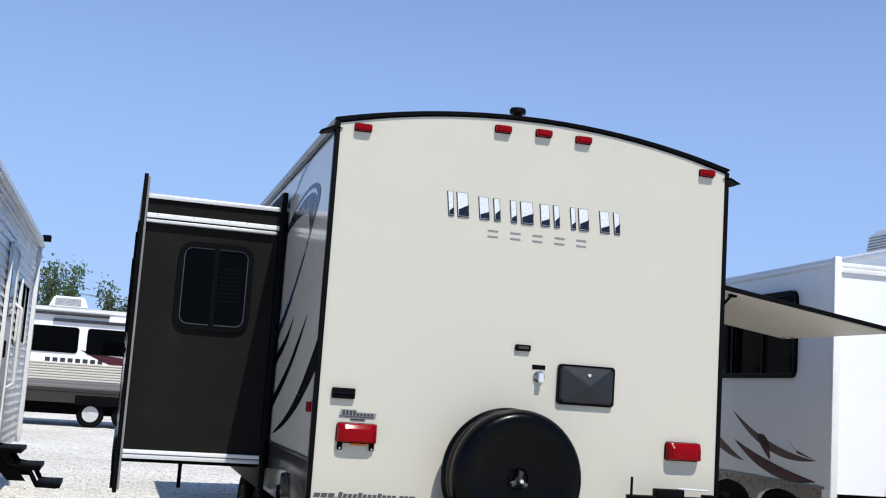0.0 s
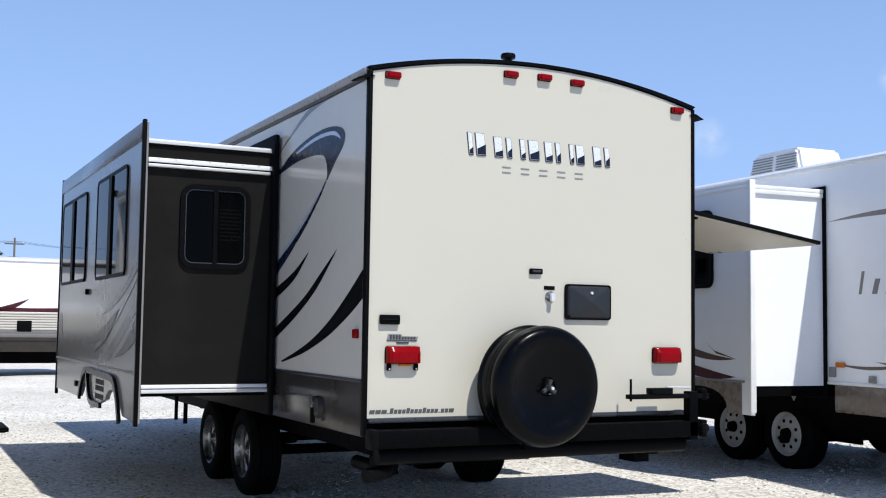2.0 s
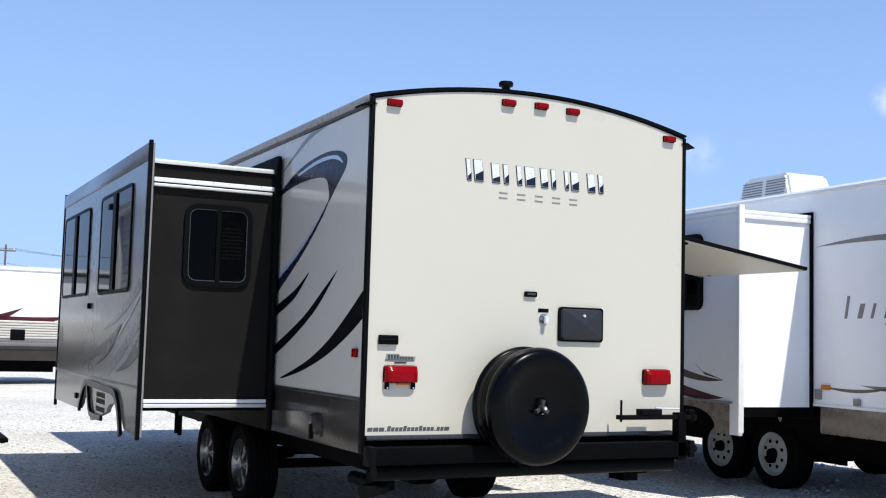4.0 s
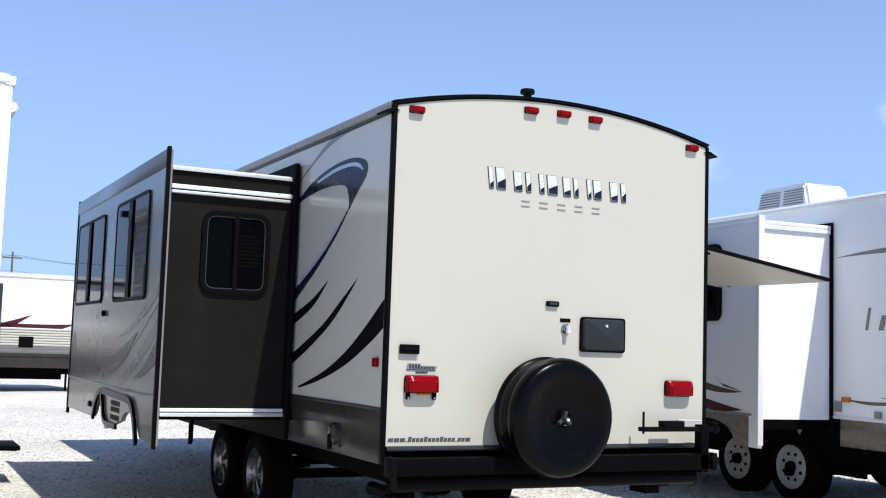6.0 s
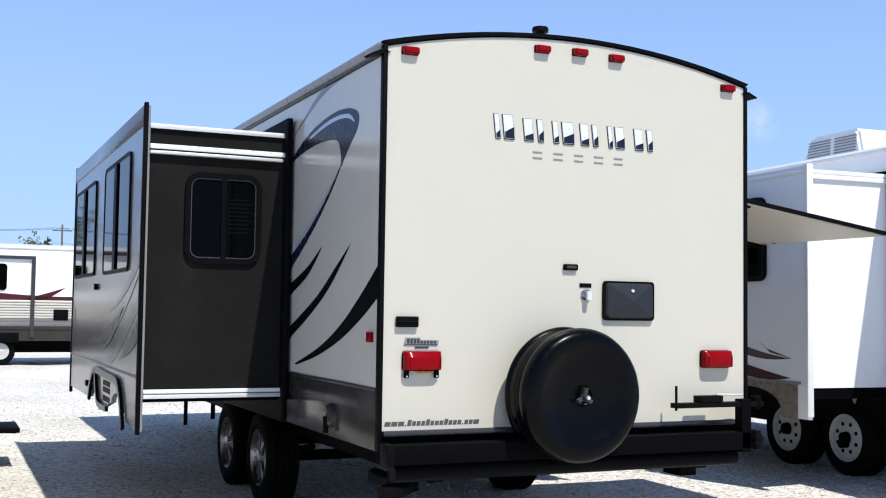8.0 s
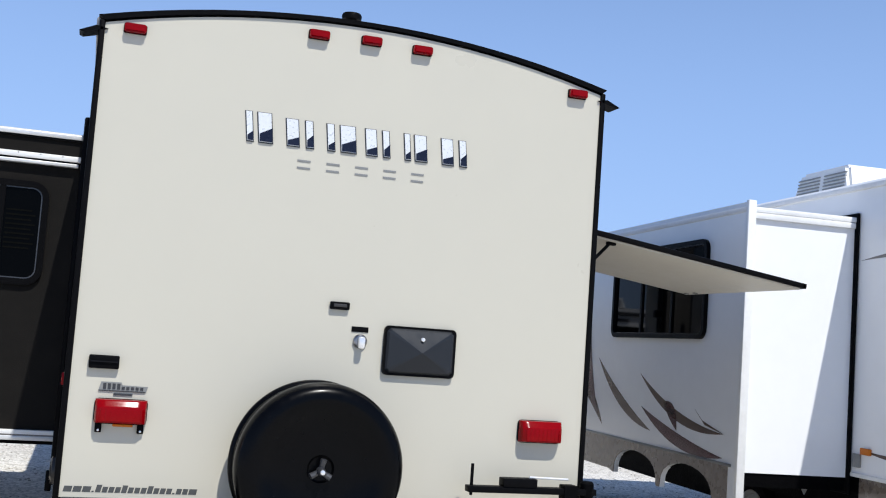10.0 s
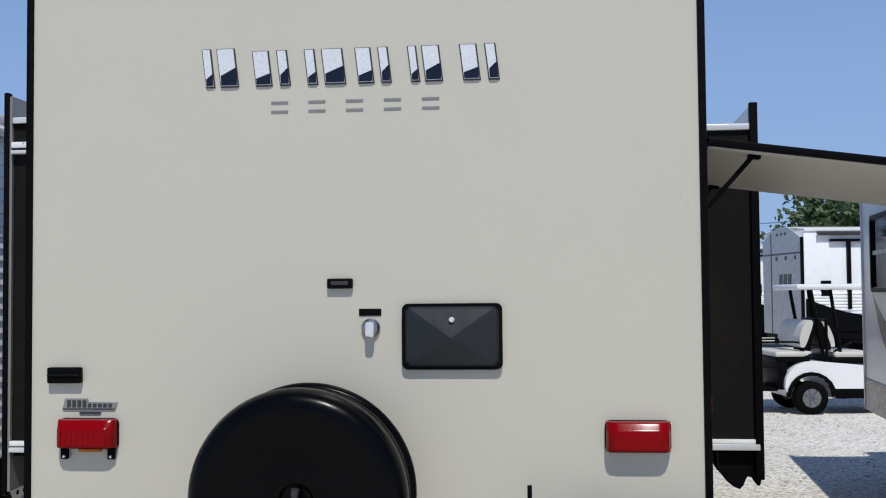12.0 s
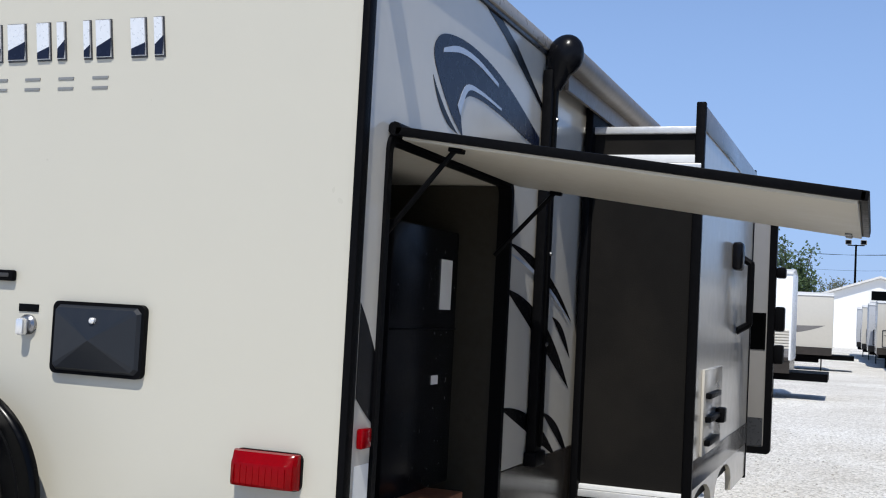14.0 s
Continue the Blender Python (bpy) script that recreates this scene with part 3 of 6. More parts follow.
# bumper and chassis
bumper = part("bumper", B(-1.21, 1.16, -0.15, -0.05, 0.60, 0.705, bevel=0.008), CHASSIS, rv, "black square-tube steel bumper")
for s in (-1, 1):
    part("end_cap", B(s * 1.2 - 0.03, s * 1.2 + 0.012, -0.155, -0.045, 0.595, 0.71, bevel=0.006), BLACK, bumper)
    part("bumper_stay", B(s * 0.92 - 0.03, s * 0.92 + 0.03, -0.06, 0.3, 0.52, 0.66), CHASSIS, rv)
    part("chassis_rail", B(s * 0.88 - 0.04, s * 0.88 + 0.04, 0.0, LENGTH + 0.9, 0.48, 0.68), CHASSIS, rv)
    jack = part("stabiliser_jack", rod(bmesh.new(), (s * 0.95, 0.35, 0.50), (s * 0.75, 0.9, 0.46), 0.035), CHASSIS, rv)
    part("jack_foot", B(s * 0.95 - 0.06, s * 0.95 + 0.06, 0.22, 0.4, 0.40, 0.50), CHASSIS, jack)
for y in (0.4, 2.0, 5.0, 7.4):
    part("cross_member", B(-0.88, 0.88, y, y + 0.06, 0.46, 0.62), CHASSIS, rv)
part("waste_tank", B(-0.55, 0.5, 0.9, 2.0, 0.36, 0.66, bevel=0.03), BLACK, rv)
part("sewer_tube", rod(bmesh.new(), (-1.15, -0.03, 0.545), (1.1, -0.03, 0.545), 0.05, 14), BLACK, rv)
part("drain_pipe", path_rod(bmesh.new(), [(-0.95, 0.75, 0.42), (-0.95, 0.25, 0.42), (-1.12, 0.2, 0.40)], 0.045, 12), BLACK, rv)
rack = part("bumper_arm", B(0.59, 1.24, -0.145, -0.085, 0.855, 0.885, bevel=0.004), BLACK, rv, "black folding bumper arm")
part("arm_pin", rod(bmesh.new(), (0.612, -0.115, 0.84), (0.612, -0.115, 0.985), 0.008), BLACK, rack)
part("arm_clamp", B(0.76, 0.93, -0.15, -0.08, 0.885, 0.925, bevel=0.004), BLACK, rack)
part("arm_rod", rod(bmesh.new(), (0.9, -0.115, 0.93), (1.1, -0.115, 0.925), 0.006), ALUMINIUM, rack)
part("arm_post", B(1.07, 1.14, -0.15, -0.08, 0.58, 0.90, bevel=0.005), CHASSIS, rack)
part("arm_hinge", lathe(bmesh.new(), [(0.03, 0.84), (0.034, 0.85), (0.034, 0.91), (0.026, 0.92)], (1.2, -0.115, 0), "z", 14), CHASSIS, rack)
part("arm_knob", lathe(bmesh.new(), [(0.012, -0.15), (0.03, -0.16), (0.03, -0.19), (0, -0.2)], (1.17, 0, 0.66), "y", 14), BLACK, rack)


def wheel(parent, x, y, z, side, rim_mat, r=0.355, spokes=6, modern=True):
    """A trailer wheel: tyre with tread grooves, and a rim."""
    w = part("wheel", lathe(bmesh.new(), [(0.19, -0.05 * side), (0.19, 0.03 * side), (0.12, 0.05 * side), (0.05, 0.05 * side)], (x, y, z), "x", 28), CHASSIS, parent)
    prof = [(0.205, 0.11), (0.225, 0.118), (0.30, 0.122), (r - 0.02, 0.108), (r, 0.085)]
    for k in range(4):
        a = 0.085 - 0.045 * k
        prof += [(r, a - 0.014), (r - 0.012, a - 0.017), (r - 0.012, a - 0.026), (r, a - 0.029)]
    prof += [(r, -0.1), (0.3, -0.12), (0.205, -0.11)]
    part("tyre", lathe(bmesh.new(), [(a, b * side) for a, b in prof], (x, y, z), "x", 40, False), RUBBER, w)
    bm = bmesh.new()
    lathe(bm, [(0.172, 0.06 * side), (0.19, 0.1 * side), (0.208, 0.118 * side), (0.212, 0.112 * side), (0.195, 0.07 * side)], (x, y, z), "x", 36)
    if modern:
        for k in range(spokes):
            a = 2 * math.pi * k / spokes
            for t in (-0.16, 0.16):
                rod(bm, (x + side * 0.095, y + 0.045 * math.cos(a), z + 0.045 * math.sin(a)), (x + side * 0.085, y + 0.185 * math.cos(a + t), z + 0.185 * math.sin(a + t)), 0.0115, 6)
        lathe(bm, [(0.06, 0.08 * side), (0.055, 0.115 * side), (0.03, 0.122 * side), (0, 0.122 * side)], (x, y, z), "x", 18)
    else:
        lathe(bm, [(0.18, 0.085 * side), (0.13, 0.1 * side), (0.09, 0.098 * side), (0.075, 0.1 * side), (0.0, 0.1 * side)], (x, y, z), "x", 28)
    rim = part("rim", bm, rim_mat, w)
    if not modern:
        part("hub", lathe(bmesh.new(), [(0.06, 0.09 * side), (0.05, 0.15 * side), (0.03, 0.16 * side), (0, 0.16 * side)], (x, y, z), "x", 16), CHASSIS, w)
        for k in range(8):
            a = 2 * math.pi * (k + 0.5) / 8
            part("rim_hole", lathe(bmesh.new(), [(0.018, 0.088 * side), (0.018, 0.1035 * side), (0, 0.104 * side)], (x, y + 0.128 * math.cos(a), z + 0.128 * math.sin(a)), "x", 10), CHASSIS, w)
    return w


for s in (-1, 1):
    for y in (2.72, 3.72):
        wheel(rv, s * 1.02, y, GROUND + 0.35, s, ALLOY)
    part("wheel_well", B(s * 0.86, s * 0.8, 2.2, 4.3, 0.5, 0.9), CHASSIS, rv)
    part("leaf_spring", path_rod(bmesh.new(), [(s * 0.87, 2.2, 0.42), (s * 0.87, 2.72, 0.34), (s * 0.87, 3.2, 0.44), (s * 0.87, 3.72, 0.34), (s * 0.87, 4.25, 0.42)], 0.022), CHASSIS, rv)
for y in (2.72, 3.72):
    part("axle", rod(bmesh.new(), (-0.95, y, GROUND + 0.35), (0.95, y, GROUND + 0.35), 0.04), CHASSIS, rv)
part("tongue", prism(bmesh.new(), [(-0.88, LENGTH), (0, LENGTH + 1.3), (0.88, LENGTH), (0.76, LENGTH), (0, LENGTH + 1.1), (-0.76, LENGTH)], "z", 0.44, 0.54), CHASSIS, rv)
part("tongue_jack", rod(bmesh.new(), (0, LENGTH + 1.1, GROUND), (0, LENGTH + 1.1, 1.0), 0.03), CHASSIS, rv)

# roof fittings
vent = part("plumbing_vent", lathe(bmesh.new(), [(0.03, 2.95), (0.03, 3.14)], (-0.01, 0.45, 0), "z", 16), BLACK, rv, "black roof vent pipe with a cap")
part("vent_cap", lathe(bmesh.new(), [(0.028, 3.145), (0.05, 3.152), (0.052, 3.172), (0.046, 3.184), (0, 3.187)], (-0.01, 0.45, 0), "z", 20), BLACK, vent)
for y in (2.2, 4.1):
    rvent = part("roof_hatch", B(-0.85, -0.45, y, y + 0.42, 2.9, 2.99, bevel=0.02), GUTTER, rv, "low grey roof hatch")
    part("hatch_lid", B(-0.88, -0.42, y - 0.03, y + 0.45, 2.985, 3.025, bevel=0.018), GUTTER, rvent)

# graphics of the left wall
L = -W
up = smooth_line([(1.54, 1.05), (1.02, 1.18), (0.64, 1.32), (0.33, 1.48), (0.055, 1.645)])
dn = smooth_line([(0.055, 1.47), (0.27, 1.37), (0.63, 1.235), (1.07, 1.12), (1.5, 1.045)])
decal(rv, up + dn, "x", L, -1, BLACK_GLOSS, "broad black swoosh")
decal(rv, smooth_line([(0.49, 1.79), (0.77, 1.65), (1.11, 1.485), (1.68, 1.285)]) + smooth_line([(1.68, 1.21), (1.26, 1.36), (0.85, 1.545), (0.49, 1.785)])[:-1], "x", L, -1, BLACK_GLOSS, "black blade stripe")
decal(rv, smooth_line([(1.01, 1.80), (1.3, 1.68), (1.68, 1.575)]) + smooth_line([(1.68, 1.50), (1.29, 1.625), (1.01, 1.795)])[:-1], "x", L, -1, BLACK_GLOSS, "black blade stripe")
hook = smooth_line([(1.68, 2.43), (1.37, 2.53), (1.04, 2.585), (0.75, 2.6), (0.53, 2.58), (0.4, 2.53), (0.41, 2.45), (0.54, 2.36), (0.69, 2.25)]) + smooth_line([(0.69, 2.31), (0.72, 2.385), (0.8, 2.43), (1.05, 2.45), (1.36, 2.44), (1.68, 2.40)])
decal(rv, hook, "x", L, -1, NAVY, "navy hook swoosh")
decal(rv, smooth_line([(1.3, 2.515), (1.0, 2.56), (0.75, 2.57), (0.55, 2.55), (0.46, 2.50)]) + smooth_line([(0.46, 2.49), (0.58, 2.53), (0.75, 2.545), (1.0, 2.535), (1.3, 2.50)]), "x", L, -1, PALE_BLUE, "pale stripe in the swoosh", lift=0.004)
decal(rv, smooth_line([(0.69, 2.27), (0.93, 2.105), (1.24, 1.94), (1.68, 1.76)]) + smooth_line([(1.68, 1.67), (1.2, 1.91), (0.86, 2.12), (0.69, 2.255)])[:-1], "x", L, -1, NAVY, "tail of the swoosh")
decal(rv, smooth_line([(0.78, 2.215), (1.07, 2.06), (1.4, 1.905), (1.68, 1.79)]) + smooth_line([(1.68, 1.765), (1.35, 1.89), (1.05, 2.045), (0.78, 2.2)]), "x", L, -1, PALE_BLUE, "pale stripe in the swoosh", lift=0.004)
decal(rv, smooth_line([(0.53, 2.785), (0.85, 2.775), (1.2, 2.715), (1.68, 2.56)]) + smooth_line([(1.66, 2.575), (1.2, 2.75), (1.0, 2.79)]), "x", L, -1, SMOKE, "smoke grey stripe")
m = part("side_marker", B(L - 0.022, L, 0.10, 0.165, 1.232, 1.288, bevel=0.006), RED_LENS, rv, "red side marker light")
cap = part("filler_cap", lathe(bmesh.new(), [(0.075, 0.0), (0.07, -0.03), (0.05, -0.04), (0, -0.042)], (L - 0.004, 0.75, 0.78), "x", 20), TAUPE, rv, "taupe filler cap on the lower panel")
part("cap_handle", B(L - 0.06, L - 0.03, 0.735, 0.765, 0.68, 0.78, bevel=0.006), BLACK, cap)

# left slide-out
SX, SY0, SY1 = -2.2, 1.70, 5.45
slide = part("slide_out", B(SX + 0.03, L - 0.06, SY0, SY1, 0.87, 2.57), BROWN, rv, "extended slide-out with dark brown end walls")
for y0, y1 in ((SY0 - 0.012, SY0 + 0.02), (SY1 - 0.02, SY1 + 0.012)):
    part("top_trim", B(SX + 0.03, L - 0.02, y0 - 0.01, y1 + 0.01, 2.556, 2.584, bevel=0.005), ALUMINIUM, slide, "bright aluminium trim")
    part("top_shadow_line", B(SX + 0.03, L - 0.03, y0 - 0.004, y1, 2.546, 2.556), BLACK, slide)
    part("upper_rail", B(SX + 0.03, L - 0.07, y0 - 0.028, y1, 2.392, 2.412, bevel=0.004), ALUMINIUM, slide)
    part("rail_gap", B(SX + 0.03, L - 0.07, y0 - 0.012, y1, 2.412, 2.424), BLACK, slide)
    part("upper_rail_cap", B(SX + 0.03, L - 0.05, y0 - 0.022, y1, 2.424, 2.456, bevel=0.006), WHITE_PLASTIC, slide)
    part("lower_rail", B(SX + 0.03, L - 0.04, y0 - 0.026, y1, 0.825, 0.850, bevel=0.004), ALUMINIUM, slide)
    part("rail_gap", B(SX + 0.03, L - 0.04, y0 - 0.012, y1, 0.850, 0.858), SMOKE, slide)
    part("lower_rail_lip", B(SX + 0.03, L - 0.04, y0 - 0.018, y1, 0.858, 0.882, bevel=0.003), WHITE_PLASTIC, slide)
for k in range(8):
    part("screw", lathe(bmesh.new(), [(0.006, 0.0), (0.005, -0.004), (0, -0.004)], (SX + 0.1 + 0.12 * k, SY0 - 0.03, 2.448), "y", 6), GUTTER, slide)
part("slide_roof", B(SX + 0.02, L, SY0 - 0.01, SY1 + 0.01, 2.566, 2.59), ROOF, slide)
part("slide_floor", B(SX + 0.02, L + 0.3, SY0 + 0.02, SY1 - 0.02, 0.80, 0.872), CHASSIS, slide)
face = [(SY0 - 0.02, 0.62), (SY0 - 0.02, 2.70), (SY1 + 0.08, 2.70), (SY1 + 0.08, 0.66), (4.1, 0.66)]
for c, half in ((3.76, 0.24), (2.52, 0.30)):
    face += [(c + half * math.cos(a), 0.66 + 0.14 * math.sin(a) ** 0.7) for a in (math.pi * k / 12 for k in range(1, 12))]
    face += [(c - half - 0.02, 0.60)] if c > 3 else []
face += [(2.12, 0.64)]
part("face_panel", prism(bmesh.new(), face, "x", SX - 0.005, SX + 0.03), SILVER, slide, "glossy silver grey outer face")
part("face_top_band", B(SX - 0.012, SX + 0.004, SY0 - 0.02, SY1 + 0.08, 2.575, 2.703, bevel=0.003), SMOKE, slide)
part("face_skirt_rail", B(SX - 0.012, SX, SY0, SY1 + 0.07, 0.952, 0.97, bevel=0.003), GUTTER, slide)
for y0, y1 in ((SY0 - 0.032, SY0 + 0.012), (SY1 + 0.05, SY1 + 0.09)):
    part("face_edge", B(SX - 0.012, SX + 0.016, y0, y1, 0.60, 2.72, bevel=0.006), BLACK, slide)
FLARE = smooth_line([(2.16, 0.60), (2.24, 0.74), (2.36, 0.86), (2.52, 0.915), (3.0, 0.925), (3.62, 0.935), (3.8, 0.90), (3.94, 0.80), (4.03, 0.67)], 3)
POST = smooth_line([(3.66, 0.89), (3.58, 0.76), (3.5, 0.67), (3.36, 0.635), (2.96, 0.635)], 3)
for line, wide in ((FLARE, 0.05), (POST, 0.04)):
    bm = bmesh.new()
    mids = [Vector(p) for p in line]
    inner = []
    for k, p in enumerate(mids):
        t = (mids[min(k + 1, len(mids) - 1)] - mids[max(k - 1, 0)]).normalized()
        inner.append((p.x + t.y * wide, p.y - t.x * wide))
    prism(bm, line + inner[::-1], "x", SX - 0.028, SX - 0.004)
    part("fender_flare", bm, BLACK_GLOSS, slide, "black plastic fender flare")
for z in (0.70, 0.765, 0.815):
    part("fender_label_bar", B(SX - 0.0075, SX - 0.004, 2.9, 3.25, z, z + 0.04), BLACK, slide, "dark printed bar")
part("face_plug", B(SX - 0.02, SX - 0.004, 4.18, 4.28, 0.74, 0.79, bevel=0.006), BLACK, slide)
window(slide, "x", 2.16, 3.42, 1.65, 2.47, SX - 0.006, -1, bars=(0.5,), bar=0.06, w=0.026, thick=0.012)
window(slide, "x", 3.95, 5.36, 1.66, 2.45, SX - 0.006, -1, bars=(0.5,), bar=0.06, w=0.026, thick=0.012)
window(slide, "y", -1.935, -1.43, 1.695, 2.29, SY0 - 0.002, -1, bars=(0.5,), r=0.095, w=0.036, thick=0.022)
for k in range(9):
    part("blind_slat", B(-1.655, -1.515 + 0.02 * (k % 2), SY0 - 0.0125, SY0 - 0.0105, 1.90 + 0.027 * k, 1.909 + 0.027 * k), BLIND, slide)
FIN = material("dark_silver_vinyl", (0.075, 0.071, 0.07), 0.25, 0, 0.05, 3, gloss=0.3)
MIST = material("mid_silver_vinyl", (0.145, 0.139, 0.133), 0.2, 0, 0.05, 3, gloss=0.4)
GLEAM = material("bright_silver_vinyl", (0.33, 0.32, 0.31), 0.18, 0, 0.05, 3)
fin = smooth_line([(4.38, 1.117), (3.9, 1.145), (3.4, 1.20), (2.9, 1.285), (2.36, 1.41)], 4) + smooth_line([(2.5, 1.33), (2.7, 1.23), (2.95, 1.145), (3.37, 1.06)], 4) + smooth_line([(3.2, 1.11), (3.08, 1.165), (3.5, 1.125), (3.95, 1.105)], 4)
low_fin = smooth_line([(2.5, 1.044), (2.2, 1.125), (1.95, 1.225), (1.7, 1.355)], 4) + smooth_line([(1.7, 1.2), (1.95, 1.12), (2.25, 1.065)], 4)
streak = smooth_line([(3.12, 1.36), (2.6, 1.47), (2.1, 1.62), (1.7, 1.775)], 4) + smooth_line([(1.7, 1.69), (2.15, 1.53), (2.65, 1.41)], 4)
broad = smooth_line([(3.15, 0.985), (2.7, 1.12), (2.2, 1.30), (1.7, 1.52)], 4) + smooth_line([(1.7, 1.40), (2.2, 1.2), (2.6, 1.06), (2.85, 0.99)], 4)
gleam = smooth_line([(2.75, 1.22), (2.3, 1.40), (2.0, 1.52), (1.7, 1.665)], 4) + smooth_line([(1.7, 1.63), (2.05, 1.475), (2.4, 1.335)], 4)
for k, (line, mat) in enumerate(((broad, MIST), (streak, MIST), (gleam, GLEAM), (low_fin, FIN), (fin, FIN))):
    decal(slide, line, "x", SX - 0.005, -1, mat, "silver grey blade stripe", lift=0.002 + 0.0008 * k)
decal(slide, blade((5.5, 1.30), (5.2, 1.18), 0.1, -0.5), "x", SX - 0.005, -1, FIN, "silver grey blade stripe")
part("face_lamp", B(SX - 0.03, SX, 3.76, 3.81, 1.54, 1.59, bevel=0.008), BLACK, slide)
part("slide_seal", B(L - 0.06, L - 0.018, SY0 - 0.075, SY1 + 0.07, 0.66, 2.69, bevel=0.012), BLACK, rv, "black rubber slide seal")
part("slide_stay", rod(bmesh.new(), (-1.75, 2.4, 0.58), (-1.75, 2.4, 0.82), 0.014), CHASSIS, slide)

# right wall: outdoor kitchen, awning, second slide-out, door
R = W
# Niche back and sides are coloured near black for the shade inside.
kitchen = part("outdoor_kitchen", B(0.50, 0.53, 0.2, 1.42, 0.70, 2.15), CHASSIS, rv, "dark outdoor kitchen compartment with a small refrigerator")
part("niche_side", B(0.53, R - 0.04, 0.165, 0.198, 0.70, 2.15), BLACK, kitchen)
part("niche_side", B(0.53, R - 0.04, 1.422, 1.455, 0.70, 2.15), OLIVE, kitchen, "tan panel, colour darkened for niche shade")
part("niche_ceiling", B(0.53, R - 0.04, 0.2, 1.42, 2.152, 2.18), HATCH_LINER, kitchen)
part("niche_floor", B(0.53, R - 0.04, 0.2, 1.42, 0.672, 0.70), WOOD, kitchen)
part("counter", B(0.53, R - 0.06, 0.2, 1.2, 0.90, 0.93, bevel=0.005), WOOD, kitchen, "red-brown wooden counter")
for y in (0.22, 0.70):
    dr = part("drawer_front", B(R - 0.09, R - 0.07, y, y + 0.46, 0.705, 0.895, bevel=0.006), WOOD, kitchen)
fridge = part("refrigerator", B(0.60, 1.02, 0.72, 1.40, 0.93, 1.95, bevel=0.012), BLACK_GLOSS, kitchen, "black compact refrigerator with a paper tag")
part("paper_tag", B(1.021, 1.023, 1.2, 1.32, 1.63, 1.83), PAPER, fridge)
part("small_tag", B(1.021, 1.023, 1.15, 1.22, 1.335, 1.37), PAPER, fridge)
part("door_seam", B(1.018, 1.024, 0.73, 1.39, 1.55, 1.556), BLACK, fridge)
bm = ring(bmesh.new(), rounded(0.175, 1.445, 0.66, 2.175, 0.06), rounded(0.205, 1.415, 0.70, 2.145, 0.04), "x", R - 0.045, R + 0.012)
part("opening_frame", bm, BLACK, kitchen, "black opening frame")
hinge, tip = Vector((R + 0.02, 0, 2.17)), Vector((2.60, 0, 1.985))
d = (tip - hinge).normalized()
up = Vector((-d.z, 0, d.x))
flap = part("kitchen_hatch", bmesh.new(), BLACK, rv, "beige-lined kitchen hatch raised on struts")


def slab(y0, y1, a, b, h0, h1):
    bm = bmesh.new()
    box(bm, a, b, y0, y1, h0, h1, bevel=0.004)
    m = Matrix.Translation(hinge) @ Matrix(((d.x, 0, up.x, 0), (0, 1, 0, 0), (d.z, 0, up.z, 0), (0, 0, 0, 1)))
    bm.transform(m)
    return bm


span = (tip - hinge).length
part("hatch_skin", slab(0.2, 1.42, 0.0, span - 0.01, 0.005, 0.014), GREIGE, flap)
part("hatch_liner", slab(0.205, 1.415, 0.02, span - 0.02, -0.02, 0.004), HATCH_LINER, flap, "beige inner lining")
for y0, y1 in ((0.185, 0.207), (1.413, 1.435)):
    part("hatch_rim", slab(y0, y1, 0.0, span, -0.010, 0.018), BLACK, flap, "black rim")
part("hatch_rim", slab(0.185, 1.435, span - 0.018, span + 0.006, -0.010, 0.018), BLACK, flap)
part("hatch_hinge", rod(bmesh.new(), (R + 0.02, 0.185, 2.18), (R + 0.02, 1.435, 2.18), 0.022, 10), BLACK, flap)
for y in (0.24, 1.38):
    top = hinge + d * 0.19 - up * 0.02 + Vector((0, y, 0))
    part("gas_strut", rod(bmesh.new(), (R - 0.03, y + (0.03 if y < 1 else -0.03), 1.86), top, 0.009), BLACK, flap)
    part("strut_bracket", slab(y - 0.02, y + 0.02, 0.17, 0.215, -0.034, -0.018), CHASSIS, flap)
for y in (1.25, 1.36):
    part("catch", slab(y - 0.016, y + 0.016, span - 0.075, span - 0.05, -0.028, -0.018), GREY_BAR, flap)

m = part("side_marker", B(R, R + 0.022, 0.075, 0.14, 1.21, 1.27, bevel=0.006), RED_LENS, rv, "red side marker light")
part("label_sticker", B(R, R + 0.0015, 0.07, 0.17, 1.03, 1.16), PAPER, rv, "white sticker")
decal(rv, smooth_line([(0.055, 1.64), (0.11, 1.58), (0.19, 1.47)], 3) + smooth_line([(0.19, 1.27), (0.11, 1.32), (0.055, 1.36)], 3), "x", R, 1, BLACK_GLOSS, "end of a black swoosh")
decal(rv, smooth_line([(0.87, 2.24), (0.72, 2.31), (0.6, 2.4), (0.52, 2.49), (0.55, 2.555), (0.65, 2.59), (0.85, 2.605), (1.11, 2.585), (1.41, 2.525), (1.8, 2.41)]) + smooth_line([(1.8, 2.36), (1.64, 2.37), (1.28, 2.41), (1.0, 2.425), (0.86, 2.41), (0.8, 2.35), (0.83, 2.26)]), "x", R, 1, NAVY, "navy hook swoosh")
decal(rv, smooth_line([(0.6, 2.53), (0.75, 2.57), (0.95, 2.57), (1.2, 2.53)]) + smooth_line([(1.2, 2.515), (0.95, 2.55), (0.77, 2.55), (0.6, 2.515)]), "x", R, 1, PALE_BLUE, "pale stripe in the swoosh", lift=0.004)
decal(rv, smooth_line([(0.76, 2.36), (0.84, 2.45), (1.0, 2.46), (1.25, 2.44)]) + smooth_line([(1.25, 2.43), (1.0, 2.445), (0.86, 2.43), (0.79, 2.33)]), "x", R, 1, PALE_BLUE, "pale stripe in the swoosh", lift=0.004)
